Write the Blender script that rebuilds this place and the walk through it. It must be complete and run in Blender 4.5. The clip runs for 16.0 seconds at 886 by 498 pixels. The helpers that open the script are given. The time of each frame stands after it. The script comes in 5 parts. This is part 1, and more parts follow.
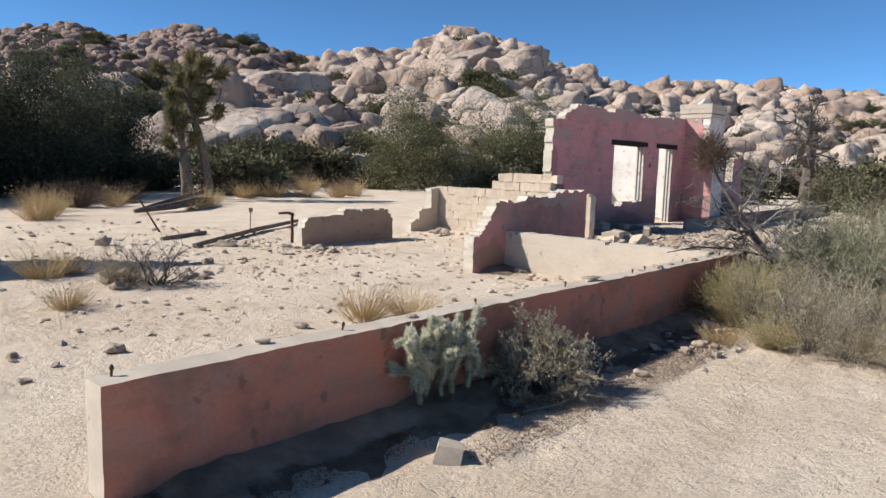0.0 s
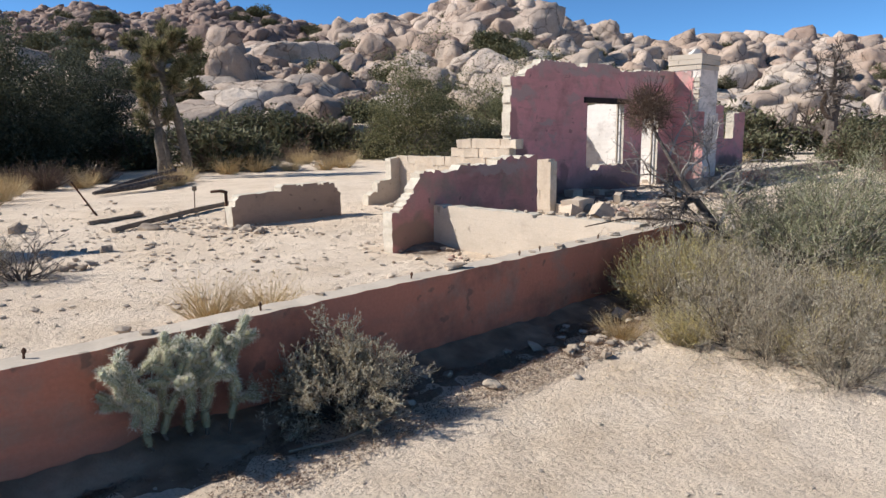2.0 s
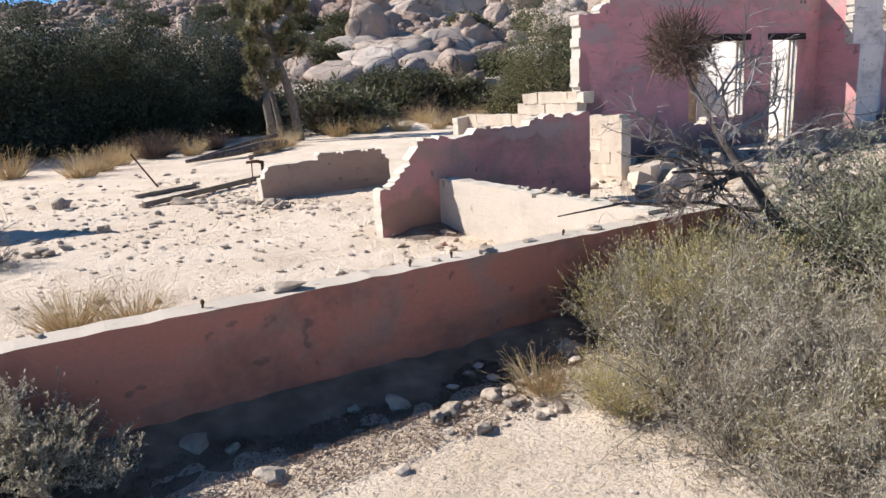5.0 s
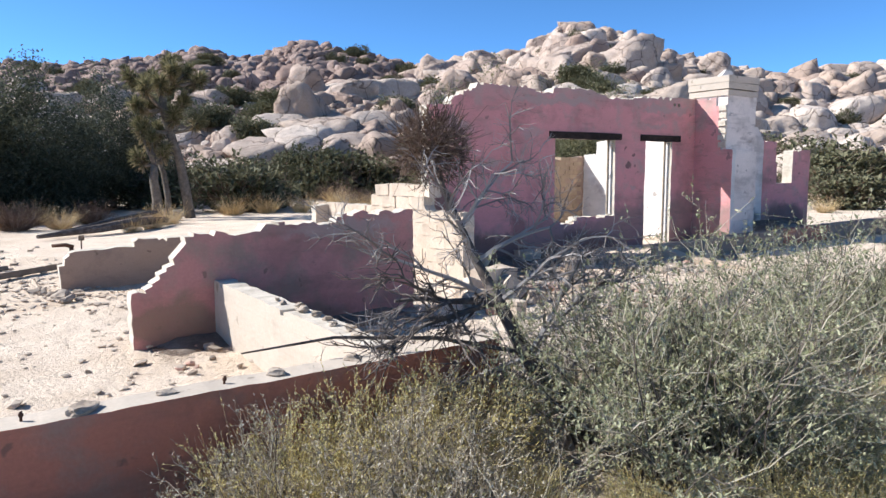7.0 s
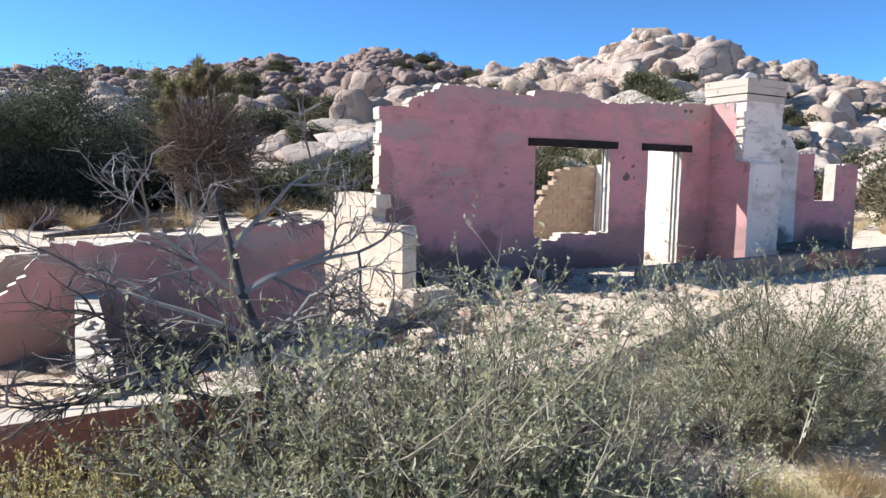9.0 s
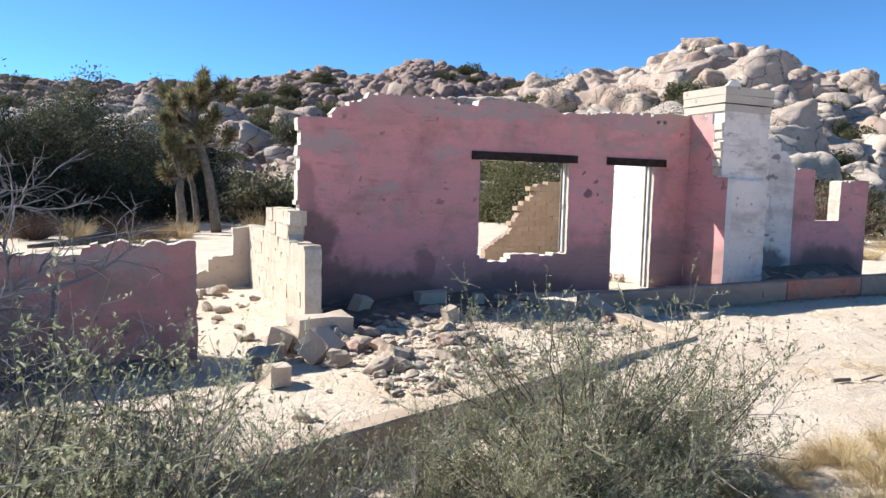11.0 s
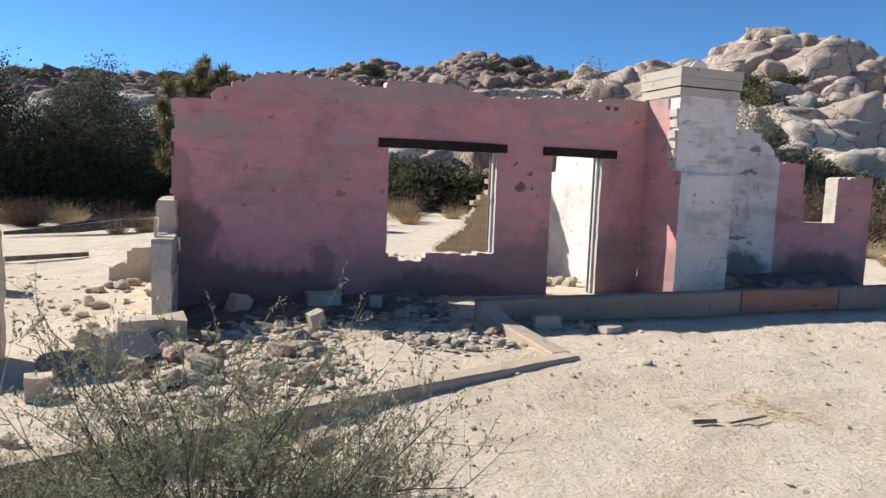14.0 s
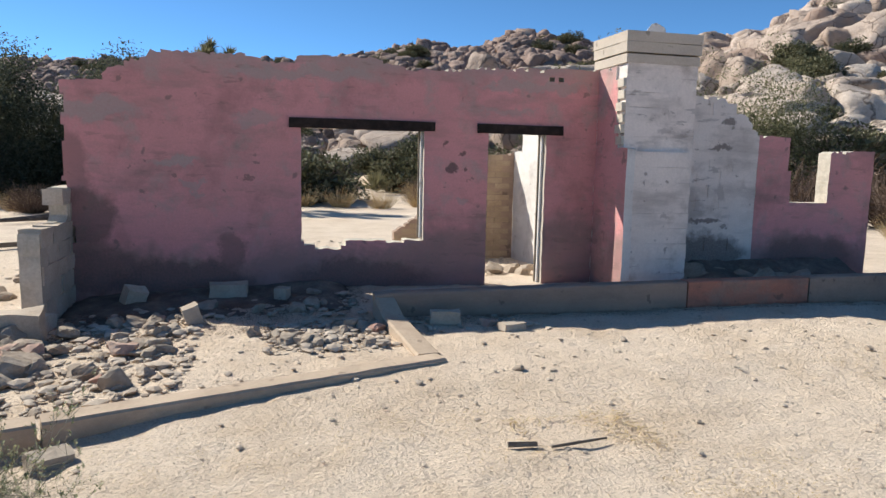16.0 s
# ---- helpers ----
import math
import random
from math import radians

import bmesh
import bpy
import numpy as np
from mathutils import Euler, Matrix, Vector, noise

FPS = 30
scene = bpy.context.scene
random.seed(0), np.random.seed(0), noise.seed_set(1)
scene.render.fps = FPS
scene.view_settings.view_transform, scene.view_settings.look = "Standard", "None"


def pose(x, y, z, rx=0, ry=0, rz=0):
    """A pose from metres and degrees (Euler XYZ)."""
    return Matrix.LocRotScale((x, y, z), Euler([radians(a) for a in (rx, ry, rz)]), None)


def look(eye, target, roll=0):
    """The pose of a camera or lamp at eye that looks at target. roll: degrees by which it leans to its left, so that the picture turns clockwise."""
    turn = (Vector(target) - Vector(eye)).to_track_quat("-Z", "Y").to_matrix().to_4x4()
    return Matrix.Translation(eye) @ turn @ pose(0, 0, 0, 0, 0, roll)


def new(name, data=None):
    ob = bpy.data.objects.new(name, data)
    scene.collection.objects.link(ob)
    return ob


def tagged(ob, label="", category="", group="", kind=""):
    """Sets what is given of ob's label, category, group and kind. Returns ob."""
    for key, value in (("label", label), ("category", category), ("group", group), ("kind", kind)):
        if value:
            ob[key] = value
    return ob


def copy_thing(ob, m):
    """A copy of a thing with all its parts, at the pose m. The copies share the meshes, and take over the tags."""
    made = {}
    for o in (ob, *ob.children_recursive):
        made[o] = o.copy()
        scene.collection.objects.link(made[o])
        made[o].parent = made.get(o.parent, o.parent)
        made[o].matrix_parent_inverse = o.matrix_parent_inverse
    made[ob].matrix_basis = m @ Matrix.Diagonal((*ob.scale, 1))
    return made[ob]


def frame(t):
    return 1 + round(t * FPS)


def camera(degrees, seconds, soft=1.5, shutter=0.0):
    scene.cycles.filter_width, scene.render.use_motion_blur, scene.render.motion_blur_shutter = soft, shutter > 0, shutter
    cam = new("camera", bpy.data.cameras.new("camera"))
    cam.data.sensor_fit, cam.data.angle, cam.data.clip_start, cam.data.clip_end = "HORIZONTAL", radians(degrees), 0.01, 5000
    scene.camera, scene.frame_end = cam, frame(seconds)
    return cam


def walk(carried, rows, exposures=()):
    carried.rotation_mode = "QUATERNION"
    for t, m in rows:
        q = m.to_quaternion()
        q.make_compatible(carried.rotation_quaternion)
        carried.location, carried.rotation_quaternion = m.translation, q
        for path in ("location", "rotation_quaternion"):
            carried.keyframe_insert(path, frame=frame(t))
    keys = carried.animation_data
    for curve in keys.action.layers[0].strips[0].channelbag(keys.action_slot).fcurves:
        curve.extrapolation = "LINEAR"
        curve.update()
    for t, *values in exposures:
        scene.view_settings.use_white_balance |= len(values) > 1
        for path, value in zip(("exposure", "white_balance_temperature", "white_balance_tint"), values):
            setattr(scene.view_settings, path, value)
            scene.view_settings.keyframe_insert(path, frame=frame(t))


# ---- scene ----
cam = camera(66.0, 16.0)
PATH = [
    (0, (-15.519, -8.779, 1.421), (-14.067, -7.426, 1.177), 1.6),
    (0.5, (-15.038, -8.725, 1.424), (-13.579, -7.38, 1.171), 0.9),
    (1, (-14.526, -8.87, 1.445), (-13.074, -7.526, 1.15), 0.8),
    (1.5, (-14.035, -9.008, 1.439), (-12.638, -7.623, 1.081), 2.0),
    (2, (-13.518, -9.165, 1.432), (-12.141, -7.755, 1.093), -0.6),
    (2.5, (-13.037, -9.301, 1.428), (-11.728, -7.843, 1.03), -0.1),
    (3, (-12.479, -9.324, 1.395), (-11.236, -7.81, 0.992), -1.0),
    (5.5, (-10.309, -9.101, 1.456), (-9.375, -7.388, 1.015), -2.7),
    (6, (-9.794, -9.078, 1.498), (-8.826, -7.364, 1.146), -1.2),
    (6.5, (-9.185, -8.976, 1.468), (-8.084, -7.324, 1.224), 0.6),
    (7, (-8.605, -9.04, 1.511), (-7.471, -7.409, 1.279), -0.3),
    (7.5, (-8.01, -9.142, 1.523), (-6.959, -7.46, 1.262), -1.0),
    (8, (-7.448, -9.071, 1.527), (-6.396, -7.384, 1.311), 0.1),
    (10.5, (-5.104, -9.297, 1.591), (-4.306, -7.477, 1.364), 1.0),
    (11, (-4.59, -9.254, 1.634), (-3.774, -7.437, 1.452), 1.3),
    (11.5, (-4.368, -9.292, 1.685), (-3.488, -7.508, 1.482), 1.7),
    (12, (-4.015, -9.327, 1.675), (-3.049, -7.582, 1.535), 0.2),
    (12.5, (-3.525, -9.275, 1.672), (-2.637, -7.489, 1.527), 1.0),
    (13, (-3.165, -9.223, 1.668), (-2.367, -7.396, 1.509), -0.6),
    (13.5, (-2.659, -9.152, 1.67), (-1.876, -7.319, 1.507), 0.2),
    (14, (-2.169, -9.132, 1.657), (-1.52, -7.251, 1.452), 2.1),
    (14.5, (-1.73, -9.037, 1.709), (-1.094, -7.154, 1.492), 4.8),
    (15, (-1.233, -9.031, 1.672), (-0.607, -7.14, 1.492), 2.7),
    (15.5, (-0.725, -8.965, 1.686), (-0.233, -7.043, 1.436), 1.1),
    (16, (-0.202, -8.969, 1.701), (0.28, -7.045, 1.438), 1.2),
]
EXPOSURE = [(0, 0.4, 6150, 9), (3, 0.52, 6150, 10), (5.5, 0.82, 5960, 11), (8, 0.96, 5760, 9), (10.5, 1.05, 5930, 8), (12.5, 0.74, 5970, 5), (16, 0.56, 6220, 7)]
walk(cam, [(t, look(eye, target, roll)) for t, eye, target, roll in PATH], EXPOSURE)

# ---- light ----
SUN_TO = Vector((1.12, -1.0, -1.14)).normalized()      # the way the sunlight travels
world = bpy.data.worlds.new("world")
scene.world = world
world.use_nodes = True
wn = world.node_tree.nodes
sky = wn.new("ShaderNodeTexSky")
sky.sky_type, sky.sun_disc = "NISHITA", False
sky.sun_elevation = math.asin(-SUN_TO.z)
sky.sun_rotation = math.atan2(-SUN_TO.x, -SUN_TO.y)
sky.altitude, sky.air_density, sky.dust_density, sky.ozone_density = 6000, 0.85, 0.0, 3.2
wn["Background"].inputs["Strength"].default_value = 0.122
clear = wn.new("ShaderNodeMix")
clear.data_type, clear.blend_type = "RGBA", "MULTIPLY"
clear.inputs[0].default_value, clear.inputs[7].default_value = 1.0, (0.74, 1.0, 1.03, 1.0)
world.node_tree.links.new(sky.outputs[0], clear.inputs[6])
world.node_tree.links.new(clear.outputs[2], wn["Background"].inputs["Color"])
sun = new("sun", bpy.data.lights.new("sun", "SUN"))
sun.data.energy, sun.data.angle, sun.data.color = 5.0, radians(0.53), (1.0, 0.93, 0.82)
sun.matrix_world = look((0, 0, 40), Vector((0, 0, 40)) + SUN_TO)


# ---- materials ----
def nodes(name, rough=0.9, spec=0.25):
    m = bpy.data.materials.new(name)
    m.use_nodes = True
    t = m.node_tree
    b = t.nodes["Principled BSDF"]
    b.inputs["Roughness"].default_value = rough
    b.inputs["Specular IOR Level"].default_value = spec
    return m, t, b


def noise_node(t, scale, detail=6.0, rough=0.6, coord="Position", stretch=None):
    tc = t.nodes.new("ShaderNodeNewGeometry" if coord == "Position" else "ShaderNodeTexCoord")
    out = tc.outputs[coord]
    if stretch:
        mp = t.nodes.new("ShaderNodeMapping")
        mp.inputs["Scale"].default_value = stretch
        t.links.new(out, mp.inputs["Vector"])
        out = mp.outputs[0]
    n = t.nodes.new("ShaderNodeTexNoise")
    n.inputs["Scale"].default_value, n.inputs["Detail"].default_value, n.inputs["Roughness"].default_value = scale, detail, rough
    t.links.new(out, n.inputs["Vector"])
    return n.outputs["Fac"]


def ramp(t, fac, stops):
    r = t.nodes.new("ShaderNodeValToRGB")
    e = r.color_ramp.elements
    while len(e) < len(stops):
        e.new(0.5)
    for el, (p, c) in zip(e, stops):
        el.position = p
        el.color = (*c, 1) if len(c) == 3 else c
    t.links.new(fac, r.inputs[0])
    return r.outputs[0]


def mix(t, fac, a, b, how="MIX"):
    n = t.nodes.new("ShaderNodeMix")
    n.data_type, n.blend_type = "RGBA", how
    for sock, v in ((n.inputs[0], fac), (n.inputs[6], a), (n.inputs[7], b)):
        if isinstance(v, (int, float)):
            sock.default_value = v
        elif isinstance(v, tuple):
            sock.default_value = (*v, 1)
        else:
            t.links.new(v, sock)
    return n.outputs[2]


def bump(t, b, height, strength, dist, before=None):
    n = t.nodes.new("ShaderNodeBump")
    n.inputs["Strength"].default_value, n.inputs["Distance"].default_value = strength, dist
    t.links.new(height, n.inputs["Height"])
    if before is not None:
        t.links.new(before, n.inputs["Normal"])
    t.links.new(n.outputs[0], b.inputs["Normal"])
    return n.outputs[0]


def grey(v):
    return (v, v, v)


def plaster(name, paint, bare, wear, bare_from=0.55, stain=0.6, mould=0.0, top_wear=None, foot_wear=None, patches=(), spalls=0.0):
    """Painted render worn through to grey cement, with stains and faint course lines."""
    m, t, b = nodes(name, 0.93, 0.2)
    big = noise_node(t, 0.55, 5, 0.62)
    mid = noise_node(t, 2.3, 8, 0.65)
    fine = noise_node(t, 38, 5, 0.6)
    streak = noise_node(t, 1.5, 7, 0.65, stretch=(0.55, 0.55, 1.9))
    worn = ramp(t, mid, [(bare_from, grey(0.0)), (bare_from + 0.16, grey(wear))])
    col = mix(t, ramp(t, big, [(0.35, grey(0.0)), (0.7, grey(0.75))]), paint, tuple(0.72 * c + 0.1 * d for c, d in zip(paint, bare)))
    col = mix(t, worn, col, bare)
    col = mix(t, ramp(t, streak, [(0.5, grey(0.0)), (0.68, grey(stain))]), col, tuple(0.62 * c for c in bare))
    pock = noise_node(t, 6.0, 3, 0.5)
    col = mix(t, ramp(t, pock, [(0.66, grey(0.0)), (0.7, grey(0.7))]), col, tuple(0.45 * c for c in bare))
    if mould:
        patch = noise_node(t, 0.9, 7, 0.68)
        col = mix(t, ramp(t, patch, [(0.5, grey(0.0)), (0.66, grey(mould))]), col, (0.10, 0.07, 0.06))
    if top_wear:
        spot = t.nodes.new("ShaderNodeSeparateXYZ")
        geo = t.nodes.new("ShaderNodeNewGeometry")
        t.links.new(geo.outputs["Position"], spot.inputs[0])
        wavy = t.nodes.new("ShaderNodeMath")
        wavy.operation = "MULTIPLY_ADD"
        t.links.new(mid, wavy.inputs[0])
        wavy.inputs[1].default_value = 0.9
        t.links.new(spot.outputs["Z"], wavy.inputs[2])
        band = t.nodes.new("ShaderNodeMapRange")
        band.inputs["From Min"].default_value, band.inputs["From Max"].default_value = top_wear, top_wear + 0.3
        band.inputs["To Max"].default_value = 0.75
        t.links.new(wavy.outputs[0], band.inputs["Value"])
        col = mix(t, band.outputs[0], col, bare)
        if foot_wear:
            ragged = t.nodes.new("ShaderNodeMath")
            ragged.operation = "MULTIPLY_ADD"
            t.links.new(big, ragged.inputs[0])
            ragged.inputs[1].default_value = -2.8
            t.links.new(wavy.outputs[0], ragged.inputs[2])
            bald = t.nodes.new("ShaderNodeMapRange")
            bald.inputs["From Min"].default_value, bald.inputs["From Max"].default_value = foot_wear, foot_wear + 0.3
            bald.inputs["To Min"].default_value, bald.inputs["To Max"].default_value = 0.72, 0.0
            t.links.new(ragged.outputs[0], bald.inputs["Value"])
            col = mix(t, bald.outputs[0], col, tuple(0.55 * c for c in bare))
    course = t.nodes.new("ShaderNodeTexWave")
    course.bands_direction, course.wave_profile = "Z", "SAW"
    course.inputs["Scale"].default_value, course.inputs["Distortion"].default_value = 1.55, 0.5
    course.inputs["Detail"].default_value, course.inputs["Detail Scale"].default_value = 3.0, 1.2
    tc = t.nodes.new("ShaderNodeNewGeometry")
    t.links.new(tc.outputs["Position"], course.inputs["Vector"])
    line = ramp(t, course.outputs["Fac"], [(0.0, grey(0.0)), (0.06, grey(1.0))])
    if spalls:
        chips = noise_node(t, 2.2, 6, 0.6, stretch=(1.0, 1.0, 4.2))
        area = noise_node(t, 0.8, 3, 0.5)
        some = mix(t, ramp(t, area, [(0.42, grey(0.0)), (0.6, grey(1.0))]), grey(0.0), ramp(t, chips, [(0.58, grey(0.0)), (0.62, grey(spalls))]))
        col = mix(t, some, col, tuple(0.42 * c for c in bare))
    if patches:
        ragged = t.nodes.new("ShaderNodeVectorMath")
        ragged.operation = "MULTIPLY_ADD"
        edge = t.nodes.new("ShaderNodeTexNoise")
        edge.inputs["Scale"].default_value, edge.inputs["Detail"].default_value, edge.inputs["Roughness"].default_value = 3.5, 7.0, 0.65
        t.links.new(tc.outputs["Position"], edge.inputs["Vector"])
        t.links.new(edge.outputs["Color"], ragged.inputs[0])
        ragged.inputs[1].default_value = (0.5, 0.5, 0.5)
        t.links.new(tc.outputs["Position"], ragged.inputs[2])
        for (px, py, pz), wide, high, strength, tint in patches:
            off = t.nodes.new("ShaderNodeVectorMath")
            off.operation = "SUBTRACT"
            off.inputs[1].default_value = (px + 0.25, py + 0.25, pz + 0.25)
            t.links.new(ragged.outputs[0], off.inputs[0])
            fit = t.nodes.new("ShaderNodeVectorMath")
            fit.operation = "DIVIDE"
            fit.inputs[1].default_value = (wide, 0.6, high)
            t.links.new(off.outputs[0], fit.inputs[0])
            size = t.nodes.new("ShaderNodeVectorMath")
            size.operation = "LENGTH"
            t.links.new(fit.outputs[0], size.inputs[0])
            col = mix(t, ramp(t, size.outputs["Value"], [(0.7, grey(strength)), (1.0, grey(0.0))]), col, tint)
    col = mix(t, ramp(t, fine, [(0.3, grey(0.0)), (0.72, grey(0.35))]), col, tuple(0.6 * c for c in paint))
    t.links.new(col, b.inputs["Base Color"])
    n1 = bump(t, b, line, 0.12, 0.008)
    n2 = bump(t, b, mid, 0.5, 0.03, n1)
    bump(t, b, fine, 0.35, 0.006, n2)
    return m


SOOT, CEMENT_GREY, SPALL = (0.13, 0.095, 0.08), (0.40, 0.33, 0.29), (0.11, 0.08, 0.07)
PINK_PATCHES = [((-2.4, 0, 0.9), 0.42, 0.42, 0.75, SOOT), ((-2.3, 0, 0.25), 0.6, 0.35, 0.7, SOOT), ((-0.72, 0, 0.5), 0.2, 0.28, 0.6, SOOT), ((0.9, 0, 0.1), 1.1, 0.3, 0.75, SOOT), ((-1.3, 0, 0.1), 1.0, 0.3, 0.8, SOOT), ((-2.6, 0, 1.5), 0.3, 0.5, 0.5, SOOT),
                ((-1.35, 0, 1.62), 0.32, 0.07, 0.8, CEMENT_GREY), ((-1.15, 0, 1.36), 0.17, 0.04, 0.6, CEMENT_GREY), ((-1.12, 0, 1.24), 0.03, 0.1, 0.6, CEMENT_GREY),
                ((-0.5, 0, 1.4), 0.1, 0.03, 0.6, SPALL), ((-2.2, 0, 2.2), 0.6, 0.16, 0.75, CEMENT_GREY), ((-0.4, 0, 2.15), 0.35, 0.1, 0.6, CEMENT_GREY),
                ((2.17, 0, 1.56), 0.09, 0.08, 0.9, SPALL), ((2.06, 0, 1.92), 0.06, 0.04, 0.85, SPALL), ((2.26, 0, 1.78), 0.05, 0.05, 0.85, SPALL),
                ((2.4, 0, 1.5), 0.04, 0.06, 0.8, SPALL), ((2.3, 0, 1.18), 0.12, 0.04, 0.6, CEMENT_GREY), ((0.2, 0, 2.72), 1.1, 0.1, 0.75, CEMENT_GREY),
                ((3.3, 0, 2.7), 0.9, 0.07, 0.7, CEMENT_GREY), ((2.9, 0, 2.35), 0.5, 0.04, 0.5, CEMENT_GREY), ((8.0, 0, 0.3), 1.0, 0.4, 0.7, SOOT)]
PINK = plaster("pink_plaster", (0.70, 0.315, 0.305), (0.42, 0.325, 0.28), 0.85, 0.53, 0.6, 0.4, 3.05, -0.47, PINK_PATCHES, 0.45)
PINK_WORN = plaster("worn_pink_plaster", (0.56, 0.27, 0.24), (0.34, 0.25, 0.20), 0.95, 0.47, 0.7, 0.35,
                     patches=[((-7.0, -1.82, -0.05), 0.5, 0.3, 0.8, (0.26, 0.19, 0.14)), ((-6.0, -1.82, -0.2), 1.2, 0.22, 0.7, (0.24, 0.17, 0.13)), ((-5.0, -1.82, 0.85), 0.8, 0.12, 0.7, CEMENT_GREY)])
RED = plaster("red_plaster", (0.56, 0.225, 0.145), (0.36, 0.25, 0.19), 0.8, 0.5, 0.6, 0.75)
WHITE = plaster("whitewash", (0.74, 0.69, 0.64), (0.40, 0.34, 0.31), 0.9, 0.56, 0.25)
CREAM = plaster("cream_cement", (0.56, 0.475, 0.385), (0.44, 0.37, 0.30), 0.7, 0.5, 0.35)
DARK_CEMENT = plaster("dark_cement", (0.40, 0.285, 0.215), (0.28, 0.205, 0.16), 0.8, 0.5, 0.5)


def mottled(name, c1, c2, c3, scale, rough=0.95, depth=0.02, fine=30.0, vary=0.0):
    m, t, b = nodes(name, rough, 0.2)
    n1, n2 = noise_node(t, scale, 8, 0.62), noise_node(t, fine, 6, 0.65)
    col = ramp(t, n1, [(0.3, c1), (0.5, c2), (0.72, c3)])
    col = mix(t, ramp(t, n2, [(0.35, grey(0.0)), (0.75, grey(0.45))]), col, tuple(0.55 * c for c in c1))
    if vary:
        oi = t.nodes.new("ShaderNodeObjectInfo")
        col = mix(t, ramp(t, oi.outputs["Random"], [(0.0, grey(0.0)), (1.0, grey(vary))]), col, tuple(0.55 * c for c in c3))
    t.links.new(col, b.inputs["Base Color"])
    bump(t, b, n2, 0.5, 0.25 * depth, bump(t, b, n1, 0.8, depth))
    return m


BROKEN = mottled("broken_cement", (0.46, 0.40, 0.32), (0.58, 0.51, 0.42), (0.66, 0.60, 0.50), 5.0, 0.95, 0.03)
BLOCK = mottled("cement_block", (0.47, 0.37, 0.28), (0.57, 0.465, 0.36), (0.64, 0.54, 0.43), 3.0, 0.95, 0.02, 40.0, 0.35)
BRICK = mottled("adobe_brick", (0.33, 0.24, 0.16), (0.42, 0.31, 0.21), (0.50, 0.39, 0.27), 4.0, 0.95, 0.02, 40.0, 0.5)
KERB = plaster("kerb_cement", (0.54, 0.42, 0.31), (0.40, 0.30, 0.22), 0.8, 0.48, 0.5)
WHITE_PATCHES = [((5.75, -0.1, 1.05), 0.3, 0.32, 0.75, CEMENT_GREY), ((5.55, -0.1, 0.75), 0.22, 0.1, 0.85, SPALL), ((6.1, -0.1, 0.85), 0.3, 0.06, 0.85, SPALL), ((6.0, -0.1, 0.35), 1.0, 0.36, 0.9, SOOT),
                 ((6.25, -0.1, 1.95), 0.2, 0.05, 0.8, SPALL), ((5.65, -0.1, 1.98), 0.1, 0.1, 0.7, CEMENT_GREY), ((6.4, -0.1, 2.35), 0.14, 0.06, 0.8, SPALL), ((6.3, -0.1, 1.3), 0.12, 0.2, 0.7, CEMENT_GREY),
                 ((4.9, -0.8, 0.95), 0.1, 0.05, 0.7, CEMENT_GREY), ((5.0, -0.6, 2.1), 0.3, 0.05, 0.5, CEMENT_GREY)]
WORN_WHITE = plaster("worn_whitewash", (0.82, 0.715, 0.64), (0.42, 0.335, 0.28), 0.9, 0.55, 0.55, 0.25, patches=WHITE_PATCHES, spalls=0.9)
RUBBLE = mottled("rubble_stone", (0.27, 0.205, 0.15), (0.42, 0.335, 0.255), (0.58, 0.49, 0.395), 6.0, 0.95, 0.035, 38.0, 0.6)
PEBBLE = mottled("pale_chips", (0.40, 0.32, 0.25), (0.52, 0.43, 0.34), (0.63, 0.54, 0.44), 1.5, 0.95, 0.02, 45.0)
RUBBLE_PINK = mottled("painted_rubble", (0.46, 0.22, 0.16), (0.52, 0.36, 0.28), (0.56, 0.46, 0.38), 3.0, 0.95, 0.02, 45.0, 0.4)
TIMBER = mottled("burnt_timber", (0.015, 0.010, 0.008), (0.03, 0.02, 0.016), (0.06, 0.04, 0.03), 9.0, 0.85, 0.01)
OLD_WOOD = mottled("grey_wood", (0.16, 0.12, 0.09), (0.24, 0.19, 0.14), (0.32, 0.26, 0.20), 6.0, 0.9, 0.01)
RUST = mottled("rusty_iron", (0.05, 0.025, 0.015), (0.10, 0.05, 0.03), (0.16, 0.08, 0.05), 20.0, 0.8, 0.004)
BARK = mottled("bark", (0.10, 0.08, 0.06), (0.17, 0.14, 0.11), (0.26, 0.22, 0.18), 7.0, 0.95, 0.03)
HILL_SOIL = mottled("hill_soil", (0.24, 0.175, 0.13), (0.34, 0.26, 0.20), (0.44, 0.35, 0.27), 0.6, 0.95, 0.1, 5.0)
DEAD_WOOD = mottled("dead_wood", (0.07, 0.055, 0.045), (0.13, 0.105, 0.09), (0.22, 0.19, 0.165), 8.0, 0.9, 0.01)


